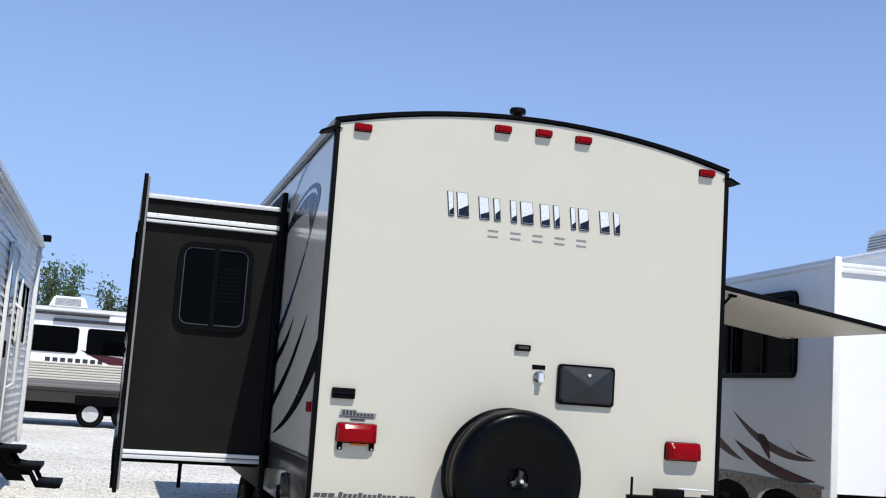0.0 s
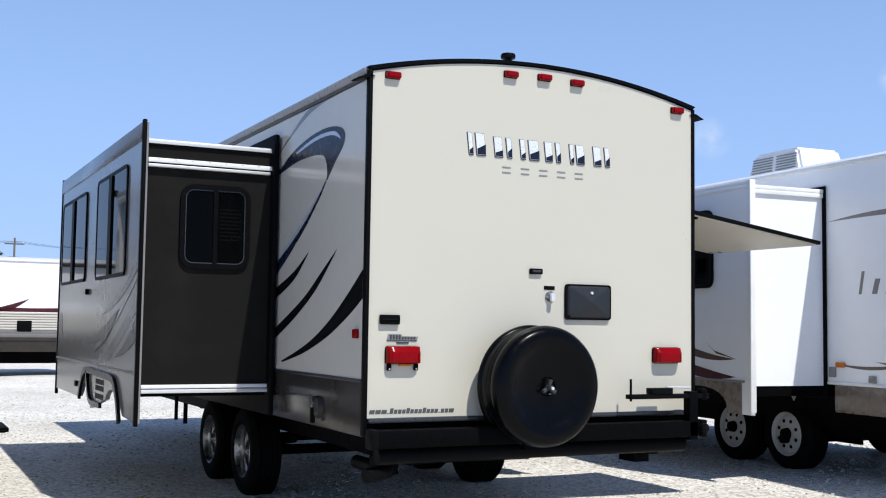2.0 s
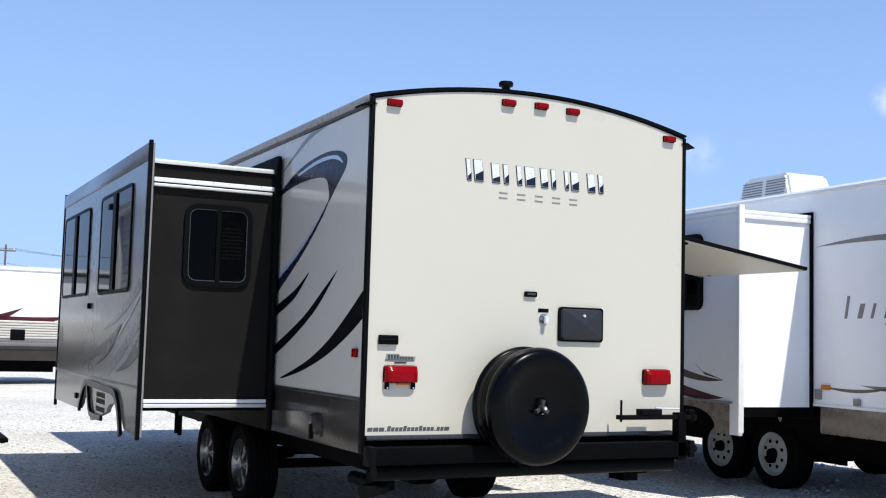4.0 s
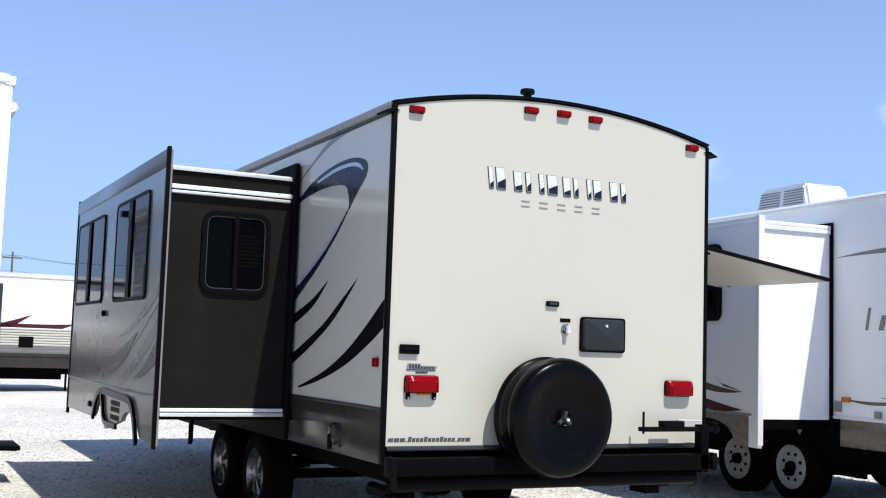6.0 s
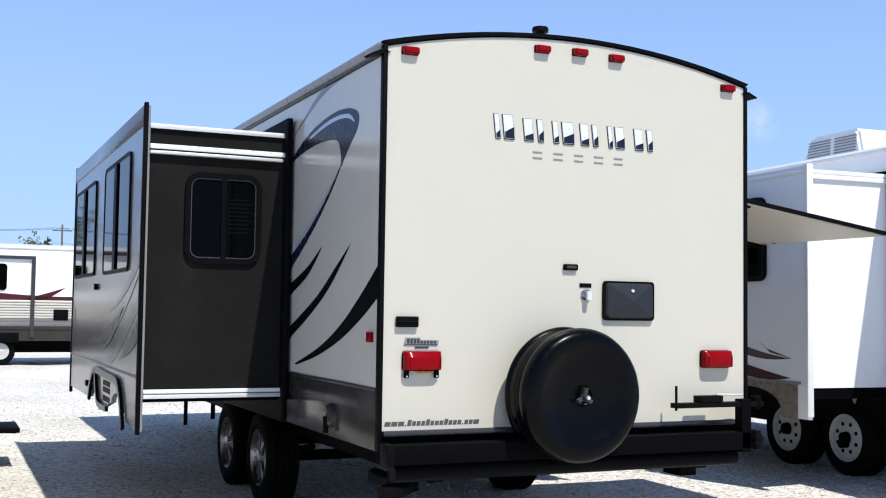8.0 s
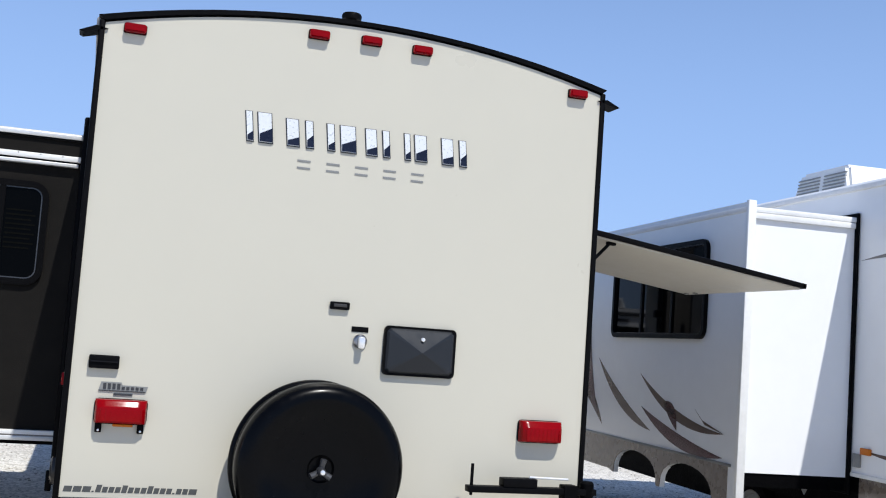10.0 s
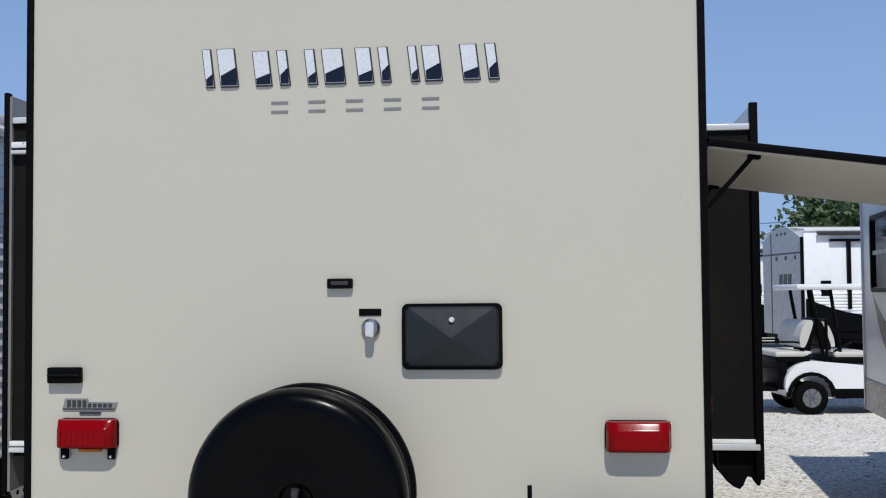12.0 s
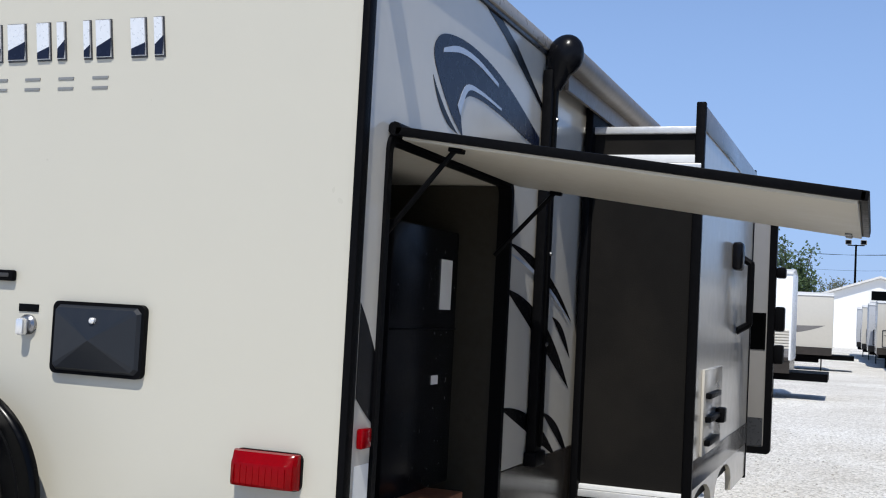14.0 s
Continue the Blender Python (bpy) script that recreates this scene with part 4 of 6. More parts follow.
decal(rv, blade((0.52, 2.42), (0.78, 2.26), -0.05, -0.14), "x", R, 1, BLACK_GLOSS, "thin black stripe")
decal(rv, [(0.98, 2.80), (1.17, 2.80), (1.42, 2.735), (1.86, 2.55), (1.80, 2.55), (1.24, 2.735)], "x", R, 1, BLACK_GLOSS, "black roof stripe")
for a, b, l0, l1 in (((1.42, 1.92), (2.5, 1.60), 0.02, 0.07), ((1.42, 1.73), (2.5, 1.27), 0.0, 0.09), ((1.42, 1.24), (2.32, 0.95), 0.0, 0.08), ((2.05, 1.18), (2.55, 0.92), 0.0, 0.1), ((2.15, 1.62), (2.5, 1.42), 0.0, 0.12)):
    decal(rv, blade(a, b, l0, l1), "x", R, 1, BLACK_GLOSS, "black blade stripe")
decal(rv, blade((1.42, 1.88), (2.5, 1.58), 0.03, 0.05), "x", R, 1, PALE_BLUE, "pale stripe", lift=0.004)

awning = part("awning", rod(bmesh.new(), (R + 0.09, 1.9, 2.80), (R + 0.09, 7.6, 2.80), 0.058, 18), AWNING, rv, "rolled beige awning on black arms")
bm = bmesh.new()
bmesh.ops.create_uvsphere(bm, u_segments=20, v_segments=14, radius=0.088, matrix=Matrix.Translation((R + 0.085, 1.86, 2.79)) @ Matrix.Rotation(radians(20), 4, "Y") @ Matrix.Diagonal((0.95, 0.75, 1.12, 1)))
rod(bm, (R + 0.045, 1.86, 2.64), (R + 0.072, 1.86, 2.76), 0.03, 14, 0.07)
part("end_cap", bm, BLACK_GLOSS, awning)
for y in (1.85, 7.5):
    part("awning_arm", B(R + 0.004, R + 0.05, y - 0.05, y + 0.05, 1.0, 2.72, bevel=0.01), BLACK, awning, "black awning arm")
    part("arm_channel", B(R + 0.05, R + 0.062, y - 0.02, y + 0.02, 1.05, 2.65, bevel=0.003), CHASSIS, awning)
    part("arm_foot", B(R + 0.002, R + 0.06, y - 0.07, y + 0.09, 0.965, 1.03, bevel=0.01), BLACK, awning)
    for z in (1.5, 1.9, 2.5):
        part("arm_bolt", lathe(bmesh.new(), [(0.01, 0.0), (0.008, 0.008), (0, 0.009)], (R + 0.062, y, z), "x", 8), CHARCOAL, awning)
part("awning_valance", B(R + 0.06, R + 0.075, 1.98, 7.5, 2.66, 2.78), AWNING, awning)
part("outdoor_speaker", lathe(bmesh.new(), [(0.08, 0.0), (0.078, 0.02), (0.06, 0.028), (0, 0.03)], (R, 2.36, 2.36), "x", 24), BLACK, rv, "round black outdoor speaker")

RX, RY0, RY1 = 1.82, 2.60, 5.05
slide = part("slide_out", B(R + 0.02, RX - 0.03, RY0, RY1, 0.82, 2.60), BROWN, rv, "extended slide-out with dark brown end walls")
for y0, y1 in ((RY0 - 0.012, RY0 + 0.02), (RY1 - 0.02, RY1 + 0.012)):
    part("top_trim", B(R + 0.02, RX, y0 - 0.01, y1 + 0.01, 2.585, 2.62, bevel=0.005), ALUMINIUM, slide, "bright aluminium trim")
    part("upper_rail", B(R + 0.06, RX, y0 - 0.028, y1, 2.40, 2.435, bevel=0.004), ALUMINIUM, slide)
    part("upper_rail_cap", B(R + 0.05, RX, y0 - 0.018, y1, 2.438, 2.478, bevel=0.004), WHITE_PLASTIC, slide)
    part("lower_rail", B(R + 0.03, RX - 0.01, y0 - 0.026, y1, 0.765, 0.80, bevel=0.004), ALUMINIUM, slide)
    part("lower_rail_lip", B(R + 0.03, RX - 0.01, y0 - 0.014, y1, 0.802, 0.825, bevel=0.003), WHITE_PLASTIC, slide)
part("slide_roof", B(R, RX - 0.01, RY0 - 0.01, RY1 + 0.01, 2.596, 2.622), ROOF, slide)
part("slide_floor", B(R - 0.3, RX - 0.02, RY0 + 0.02, RY1 - 0.02, 0.75, 0.822), CHASSIS, slide)
face = [(RY0 - 0.02, 0.62), (RY0 - 0.02, 2.72), (RY1 + 0.05, 2.72), (RY1 + 0.05, 0.62)]
for c in (3.9, 2.98):
    face += [(c + 0.40 * math.cos(a), 0.62 + 0.2 * math.sin(a) ** 0.7) for a in (math.pi * k / 12 for k in range(0, 13))]
part("face_panel", prism(bmesh.new(), face, "x", RX - 0.03, RX + 0.005), GREIGE, slide, "glossy pale grey outer face")
part("face_top_band", B(RX - 0.004, RX + 0.012, RY0 - 0.02, RY1 + 0.05, 2.60, 2.723, bevel=0.003), SMOKE, slide)
part("face_skirt", B(RX + 0.004, RX + 0.01, RY0, RY1 + 0.04, 0.84, 0.98, bevel=0.002), TAUPE, slide)
for y0, y1 in ((RY0 - 0.032, RY0 + 0.012), (RY1 + 0.03, RY1 + 0.06)):
    part("face_edge", B(RX - 0.034, RX + 0.012, y0, y1, 0.60, 2.74, bevel=0.006), BLACK, slide)
for y0 in (RY0, RY0 + 0.3):
    bm = prism(bmesh.new(), smooth_line([(RX - 0.24, 0.76), (RX - 0.22, 0.62), (RX - 0.12, 0.54), (RX - 0.07, 0.62), (RX - 0.02, 0.56), (RX, 0.60), (RX - 0.02, 0.76)], 3), "y", y0 + 0.02, y0 + 0.07)
    part("fender_flare", bm, BLACK, slide, "black plastic fender flare")
vent = part("furnace_vent", B(RX + 0.004, RX + 0.02, 2.85, 3.55, 0.98, 1.42, bevel=0.006), GREIGE, slide, "pale louvred vent with black slots")
for k in range(3):
    part("vent_slot", B(RX + 0.02, RX + 0.05, 2.9, 3.3, 1.03 + 0.12 * k, 1.06 + 0.12 * k, bevel=0.006), BLACK, vent)
part("vent_knob", B(RX + 0.02, RX + 0.07, 3.3, 3.4, 1.12, 1.2, bevel=0.01), BLACK, vent)
part("porch_lamp", B(RX + 0.006, RX + 0.07, 3.90, 4.02, 1.98, 2.15, bevel=0.02), BLACK_GLOSS, slide)
part("grab_handle", path_rod(bmesh.new(), [(RX, 4.3, 2.09), (RX + 0.08, 4.3, 2.04), (RX + 0.08, 4.3, 1.66), (RX, 4.3, 1.61)], 0.022), BLACK, slide)
slide.location.z = -0.028
part("slide_seal", B(R + 0.018, R + 0.06, RY0 - 0.06, RY1 + 0.06, 0.68, 2.69, bevel=0.012), BLACK, rv, "black rubber slide seal")
door = part("entry_door", B(R + 0.02, 1.93, 5.60, 5.64, 0.70, 2.50, bevel=0.005), SILVER, rv, "grey entry door standing open")
bm = ring(bmesh.new(), rounded(R + 0.01, 1.95, 0.69, 2.51, 0.03), rounded(R + 0.06, 1.90, 0.74, 2.46, 0.02), "y", 5.585, 5.655)
part("door_frame", bm, BLACK, door)
part("door_pane", B(R + 0.15, 1.89, 5.594, 5.60, 1.45, 1.72), PANE, door)
part("kick_panel", B(R + 0.1, 1.89, 5.594, 5.60, 0.75, 0.95), CHARCOAL, door)
for z, h in ((2.02, 0.08), (1.68, 0.18), (1.42, 0.14)):
    part("door_latch", B(1.95, 2.02, 5.57, 5.67, z - h / 2, z + h / 2, bevel=0.015), BLACK, door)


def wheel_pair(parent, x, y, side, r=0.34):
    for k in (0, 1):
        wheel(parent, x, y + 0.82 * k, r + 0.05, side, STEEL_WHITE, r, modern=False)


def air_conditioner(parent, x, y, z, along="y"):
    """A white roof air conditioner with louvres on its slanted end and sides."""
    lx, ly = (0.31, 0.45) if along == "y" else (0.5, 0.35)
    bm = bmesh.new()
    lo = [bm.verts.new((x + a * lx, y + b * ly, z)) for a, b in ((-1, -1), (1, -1), (1, 1), (-1, 1))]
    hi = [bm.verts.new((x + a * lx * (0.88 if along == "y" else 0.74), y + b * ly * (0.74 if along == "y" else 0.88), z + 0.3)) for a, b in ((-1, -1), (1, -1), (1, 1), (-1, 1))]
    bm.faces.new(lo)
    bm.faces.new(hi[::-1])
    for k in range(4):
        bm.faces.new((lo[k], lo[(k + 1) % 4], hi[(k + 1) % 4], hi[k]))
    bmesh.ops.bevel(bm, geom=bm.edges[:], offset=0.03, segments=2, affect="EDGES")
    ac = part("air_conditioner", bm, WHITE_PLASTIC, parent, "white roof air conditioner with louvres")
    for k in range(7):
        zz = z + 0.06 + 0.028 * k
        f = 1 - 0.12 * (zz - z) / 0.3
        if along == "y":
            for y0, y1 in ((-0.34, -0.04), (0.02, 0.34)):
                part("louvre", B(x - lx * f - 0.008, x - lx * f + 0.01, y + y0, y + y1, zz, zz + 0.011), GREY_BAR, ac)
        else:
            part("louvre", B(x - 0.34, x + 0.3, y - ly * f - 0.008, y - ly * f + 0.01, zz, zz + 0.011), GREY_BAR, ac)
    return ac


# ---- white trailer on the right-hand side ----
n2 = thing("travel_trailer", "white fibreglass travel trailer with a tan skirt and an open slide-out", "travel trailer", pose(3.00, 1.40, GROUND, 0, 0, -4.0))
G = -GROUND
WX, BACK, FRONT = 0.83, -2.6, 5.05
bm = bmesh.new()
prism(bm, [(WX, 0.86 + G), (WX, 2.80 + G), (WX + 0.05, 2.86 + G), (WX + 1.22, 2.93 + G), (WX + 2.39, 2.86 + G), (WX + 2.44, 2.8 + G), (WX + 2.44, 0.86 + G)], "y", BACK, FRONT)
part("body", bm, WHITE_GEL, n2)
part("skirt", B(WX + 0.01, WX + 2.43, BACK + 0.01, -0.1, 0.60 + G, 0.858 + G, bevel=0.01), TAN, n2, "tan lower skirt")
# Skirt beside the slide-out is near black to stand for the shade there.
part("shaded_skirt", B(WX + 0.04, WX + 2.43, -0.098, FRONT - 0.01, 0.60 + G, 0.858 + G), CHASSIS, n2)
part("skirt_rail", B(WX - 0.012, WX + 0.01, BACK, FRONT, 0.845 + G, 0.872 + G, bevel=0.004), WHITE_PLASTIC, n2)
part("roof_rail", B(WX - 0.02, WX + 0.03, BACK, FRONT, 2.79 + G, 2.83 + G, bevel=0.008), WHITE_PLASTIC, n2)
part("chassis_rail", B(WX + 0.2, WX + 0.3, BACK, FRONT + 1, 0.45 + G, 0.6 + G), CHASSIS, n2)
part("chassis_rail", B(WX + 2.1, WX + 2.2, BACK, FRONT + 1, 0.45 + G, 0.6 + G), CHASSIS, n2)
wheel_pair(n2, WX + 0.27, 0.72, -1)
wheel_pair(n2, WX + 2.3, 0.72, 1)
part("axle", rod(bmesh.new(), (WX + 0.1, 0.72, 0.34), (WX + 2.3, 0.72, 0.34), 0.04), CHASSIS, n2)
part("wheel_box", B(WX + 0.40, WX + 0.43, 0.0, 1.9, 0.35, 0.9), CHASSIS, n2)
part("belly_pan", B(WX + 0.3, WX + 2.1, BACK + 0.3, FRONT, 0.42, 0.62), CHASSIS, n2)
bm = bmesh.new()
prism(bm, [(-0.06, -0.02), (0.06, -0.02), (0.0, -0.14)], "y", 0.1, 0.115)
bm.transform(Matrix.Translation((WX - 0.25, 0.02, 0.83 + G)))
part("wheel_chock_bracket", bm, GREY_BAR, n2)
air_conditioner(n2, WX + 0.84, 1.35, 2.89 + G)
slide = part("slide_out", B(0.03, WX - 0.02, 0.0, 4.80, 0.83 + G, 2.56 + G), WHITE_GEL, n2, "white slide-out standing open")
part("slide_roof", B(-0.02, WX, -0.02, 4.85, 2.562 + G, 2.60 + G, bevel=0.008), WHITE_PLASTIC, slide)
part("slide_lip", B(0.02, WX - 0.03, -0.025, 0.0, 2.52 + G, 2.56 + G, bevel=0.004), WHITE_PLASTIC, slide)
face = [(-0.03, 0.58 + G), (-0.03, 2.63 + G), (4.87, 2.63 + G), (4.87, 0.60 + G), (2.15, 0.60 + G)]
for c in (1.62, 0.72):
    face += [(c + 0.42 * math.cos(a), 0.58 + G + 0.22 * math.sin(a) ** 0.7) for a in (math.pi * k / 12 for k in range(13))]
part("face_panel", prism(bmesh.new(), face, "x", -0.012, 0.028), WHITE_GEL, slide, "white outer face")
sk = [(u, min(v, 0.86 + G)) for u, v in face]
part("face_skirt", prism(bmesh.new(), [(u if 0.02 < u < 4.86 else (0.10 if u < 1 else 4.85), v) for u, v in sk], "x", -0.018, -0.012), TAN, slide, "tan lower face")
part("face_rail", B(-0.022, -0.012, 0.06, 4.86, 0.855 + G, 0.875 + G, bevel=0.003), GREY_BAR, slide)
part("corner_mould", B(-0.026, 0.034, -0.045, -0.005, 0.60 + G, 2.64 + G, bevel=0.008), WHITE_PLASTIC, slide)
part("corner_mould", B(-0.026, 0.034, 4.85, 4.89, 0.60 + G, 2.64 + G, bevel=0.008), WHITE_PLASTIC, slide)
part("slide_floor", B(0.02, WX + 0.2, 0.01, 4.75, 0.74 + G, 0.83 + G), CHASSIS, slide)
part("slide_seal", B(WX - 0.024, WX - 0.004, -0.035, 4.87, 0.72 + G, 2.63 + G, bevel=0.006), BLACK, n2, "black rubber slide seal")
window(slide, "x", 0.5, 2.2, 1.70 + G, 2.42 + G, -0.012, -1, bars=(0.33, 0.66), r=0.08)
window(slide, "x", 2.95, 4.40, 1.62 + G, 2.26 + G, -0.012, -1, bars=(), r=0.06)
part("pane_divider", B(-0.03, -0.014, 2.97, 4.38, 1.93 + G, 1.965 + G), GUTTER, slide)
decal(slide, blade((1.6, 1.42 + G), (0.18, 1.06 + G), 0.05, 0.10), "x", -0.012, -1, COPPER, "brown blade stripe")
decal(slide, [(0.62, 1.20 + G), (0.5, 1.13 + G), (0.18, 1.06 + G), (0.46, 1.10 + G)], "x", -0.012, -1, COPPER, "brown blade tip")
decal(slide, blade((1.55, 1.16 + G), (0.18, 0.90 + G), 0.02, 0.09), "x", -0.012, -1, MAROON, "maroon blade stripe")
decal(slide, blade((1.15, 1.22 + G), (0.9, 1.02 + G), 0.05, -0.3), "x", -0.012, -1, MAROON, "maroon blade tip")
hub = (3.05, 1.36 + G)
for tip, l0, l1 in (((4.45, 1.60 + G), 0.10, 0.26), ((2.72, 1.86 + G), 0.02, 0.16), ((2.35, 0.95 + G), 0.0, 0.13), ((3.62, 1.22 + G), 0.05, 0.2)):
    decal(slide, blade(tip, hub, l0, l1), "x", -0.012, -1, COPPER, "brown swoosh")
decal(slide, blade((2.72, 1.80 + G), (2.45, 1.02 + G), 0.06, 0.2), "x", -0.012, -1, MAROON, "maroon blade", lift=0.004)
decal(slide, blade((2.5, 1.52 + G), (1.35, 0.98 + G), 0.03, 0.1), "x", -0.012, -1, COPPER, "brown swoosh")
for a, b, l0, l1, mt in (((-0.05, 2.30 + G), (-2.2, 2.22 + G), -0.02, -0.045, SMOKE), ((-0.6, 1.06 + G), (-2.3, 1.22 + G), 0.03, 0.07, SMOKE), ((-0.15, 1.03 + G), (-1.0, 1.06 + G), 0.03, 0.065, COPPER)):
    decal(n2, blade(a, b, l0, l1), "x", WX, -1, mt, "curved side stripe")
for k in range(9):
    y = -0.42 - 0.155 * k
    h = 0.2 if k == 0 else 0.13
    decal(n2, [(y, 1.64 + G), (y - (0.06 if k % 2 else 0.035), 1.64 + G), (y - (0.1 if k % 2 else 0.075), 1.64 + h + G), (y - 0.04, 1.64 + h + G)], "x", WX, -1, SMOKE, "dark slanted name shape", "name_shape")
decal(n2, [(-0.9, 1.58 + G), (-1.6, 1.58 + G), (-1.6, 1.60 + G), (-0.9, 1.60 + G)], "x", WX, -1, SMOKE, "thin dark name bar", "name_bar")
part("side_marker", B(WX - 0.025, WX, -0.25, -0.15, 1.0 + G, 1.045 + G, bevel=0.006), AMBER_LENS, n2, "amber side marker light")
part("outlet_box", B(WX - 0.02, WX, -0.14, -0.06, 0.91 + G, 1.0 + G, bevel=0.006), GREY_BAR, n2)
part("outlet_box", B(WX - 0.02, WX, -0.62, -0.54, 0.88 + G, 0.94 + G, bevel=0.006), GREY_BAR, n2)
part("front_jack", rod(bmesh.new(), (0.25, 4.3, 0.35), (0.25, 4.3, 0.7 + G), 0.02), CHASSIS, n2)

# ---- white sided trailer on the left-hand side ----
n1 = thing("travel_trailer", "white travel trailer with horizontal lap siding and folding steps", "travel trailer", pose(-3.33, 1.2, GROUND))
H0, H1 = 0.50 + G, 2.95 + G
part("body", B(-2.42, -0.02, 0.02, 7.3, H0 - 0.02, H1 - 0.02), WHITE, n1)
part("roof", prism(bmesh.new(), [(-2.46, H1 - 0.02), (0.02, H1 - 0.02), (0.0, H1 + 0.02), (-1.2, H1 + 0.09), (-2.44, H1 + 0.02)], "y", -0.03, 7.35), ROOF, n1)
rows = 28
step = (H1 - H0) / rows
bm = bmesh.new()
prism(bm, [(0.0, 0.0), (-0.018, 0.006), (-0.004, step), (0.0, step)], "x", -2.36, -0.045)
rear_board = part("siding_board", bm, WHITE, n1, "", 0)
rear_board.location.z = H0
for k in range(1, rows):
    o = rear_board.copy()
    o.location.z = H0 + step * k
    scene.collection.objects.link(o)
bm = bmesh.new()
prism(bm, [(0.0, 0.0), (0.02, 0.008), (0.004, step), (0.0, step)], "y", 0.05, 7.25)
side_board = part("siding_board", bm, WHITE, n1, "", 0)
side_board.location = (-0.02, 0.0, H0)
for k in range(1, rows):
    o = side_board.copy()
    o.location.z = H0 + step * k
    scene.collection.objects.link(o)
part("corner_post", B(-0.05, 0.028, -0.02, 0.055, H0 - 0.03, H1, bevel=0.008), WHITE_PLASTIC, n1)
part("corner_post", B(-0.05, 0.028, 7.24, 7.33, H0 - 0.03, H1, bevel=0.008), WHITE_PLASTIC, n1)
part("roof_moulding", B(-0.02, 0.045, -0.03, 7.35, H1 - 0.05, H1 + 0.01, bevel=0.01), WHITE_PLASTIC, n1)
part("roof_moulding", B(-2.44, 0.02, -0.035, 0.0, H1 - 0.035, H1 + 0.01, bevel=0.01), WHITE_PLASTIC, n1)
aw = part("awning", rod(bmesh.new(), (0.06, 0.3, H1 - 0.12), (0.06, 7.0, H1 - 0.12), 0.035, 14), WHITE_PLASTIC, n1, "rolled white awning")
for y in (0.62, 6.9):
    part("awning_arm", B(0.02, 0.07, y - 0.035, y + 0.035, 0.62, H1 - 0.1, bevel=0.006), WHITE_PLASTIC, aw)
part("flood_lamp", B(0.03, 0.13, 7.28, 7.38, H1 - 0.03, H1 + 0.05, bevel=0.01), BLACK, n1)
m = marker_light(n1, -0.24, H1 - 0.28, 0.13, 0.05)
m.location.y = -0.03
for y0, y1 in ((1.2, 2.2), (5.3, 6.3)):
    window(n1, "x", y0, y1, 1.65, 2.35, 0.004, 1, bars=(0.5,), r=0.05, frame_mat=WHITE_PLASTIC)
door = part("entry_door", B(0.0, 0.02, 3.95, 4.6, 0.75, 2.55, bevel=0.006), WHITE_PLASTIC, n1, "white entry door")
part("door_frame", ring(bmesh.new(), rounded(3.9, 4.65, 0.70, 2.6, 0.06), rounded(3.945, 4.605, 0.745, 2.555, 0.04), "x", 0.0, 0.035), WHITE_PLASTIC, door)
part("grab_rail", path_rod(bmesh.new(), [(0.02, 4.75, 1.2), (0.09, 4.75, 1.25), (0.09, 4.75, 2.0), (0.02, 4.75, 2.05)], 0.018), WHITE_PLASTIC, door)
part("door_handle", B(0.02, 0.05, 4.0, 4.05, 1.5, 1.66, bevel=0.008), BLACK, door)
part("door_pane", B(0.02, 0.026, 4.1, 4.45, 1.9, 2.35), PANE, door)
steps = part("folding_steps", bmesh.new(), BLACK, n1, "black folding entry steps")
for x, z in ((0.08, 0.66), (0.26, 0.51), (0.45, 0.355)):
    part("tread", B(x, x + 0.22, 3.95, 4.6, z - 0.03, z + 0.012, bevel=0.006), CHASSIS, steps)
for y in (3.97, 4.58):
    part("step_arm", path_rod(bmesh.new(), [(-0.15, y, 0.72), (0.1, y, 0.64), (0.2, y, 0.52), (0.38, y, 0.49), (0.46, y, 0.35), (0.64, y, 0.34)], 0.022), CHASSIS, steps)
    part("step_plate", prism(bmesh.new(), [(-0.05, 0.7), (0.16, 0.66), (0.36, 0.38), (0.2, 0.38), (0.02, 0.56)], "y", y - 0.012, y + 0.012), CHASSIS, steps)
part("chassis_rail", B(-0.4, -0.3, 0.1, 8.3, 0.36, 0.54), CHASSIS, n1)
part("bumper", B(-2.3, -0.15, -0.22, -0.12, 0.42, 0.52, bevel=0.006), CHASSIS, n1)
for x in (-2.2, -0.25):
    part("bumper_stay", B(x - 0.03, x + 0.03, -0.14, 0.3, 0.42, 0.52), CHASSIS, n1)
for y in (2.2, 3.05):
    wheel(n1, -0.2, y, 0.34, 1, STEEL_WHITE, 0.34, modern=False)
    wheel(n1, -2.2, y, 0.34, -1, STEEL_WHITE, 0.34, modern=False)
part("kerb_block", B(-0.3, 0.02, -0.62, -0.42, 0.0, 0.16, bevel=0.01), STEEL_WHITE, n1)

# ---- trailers farther off ----


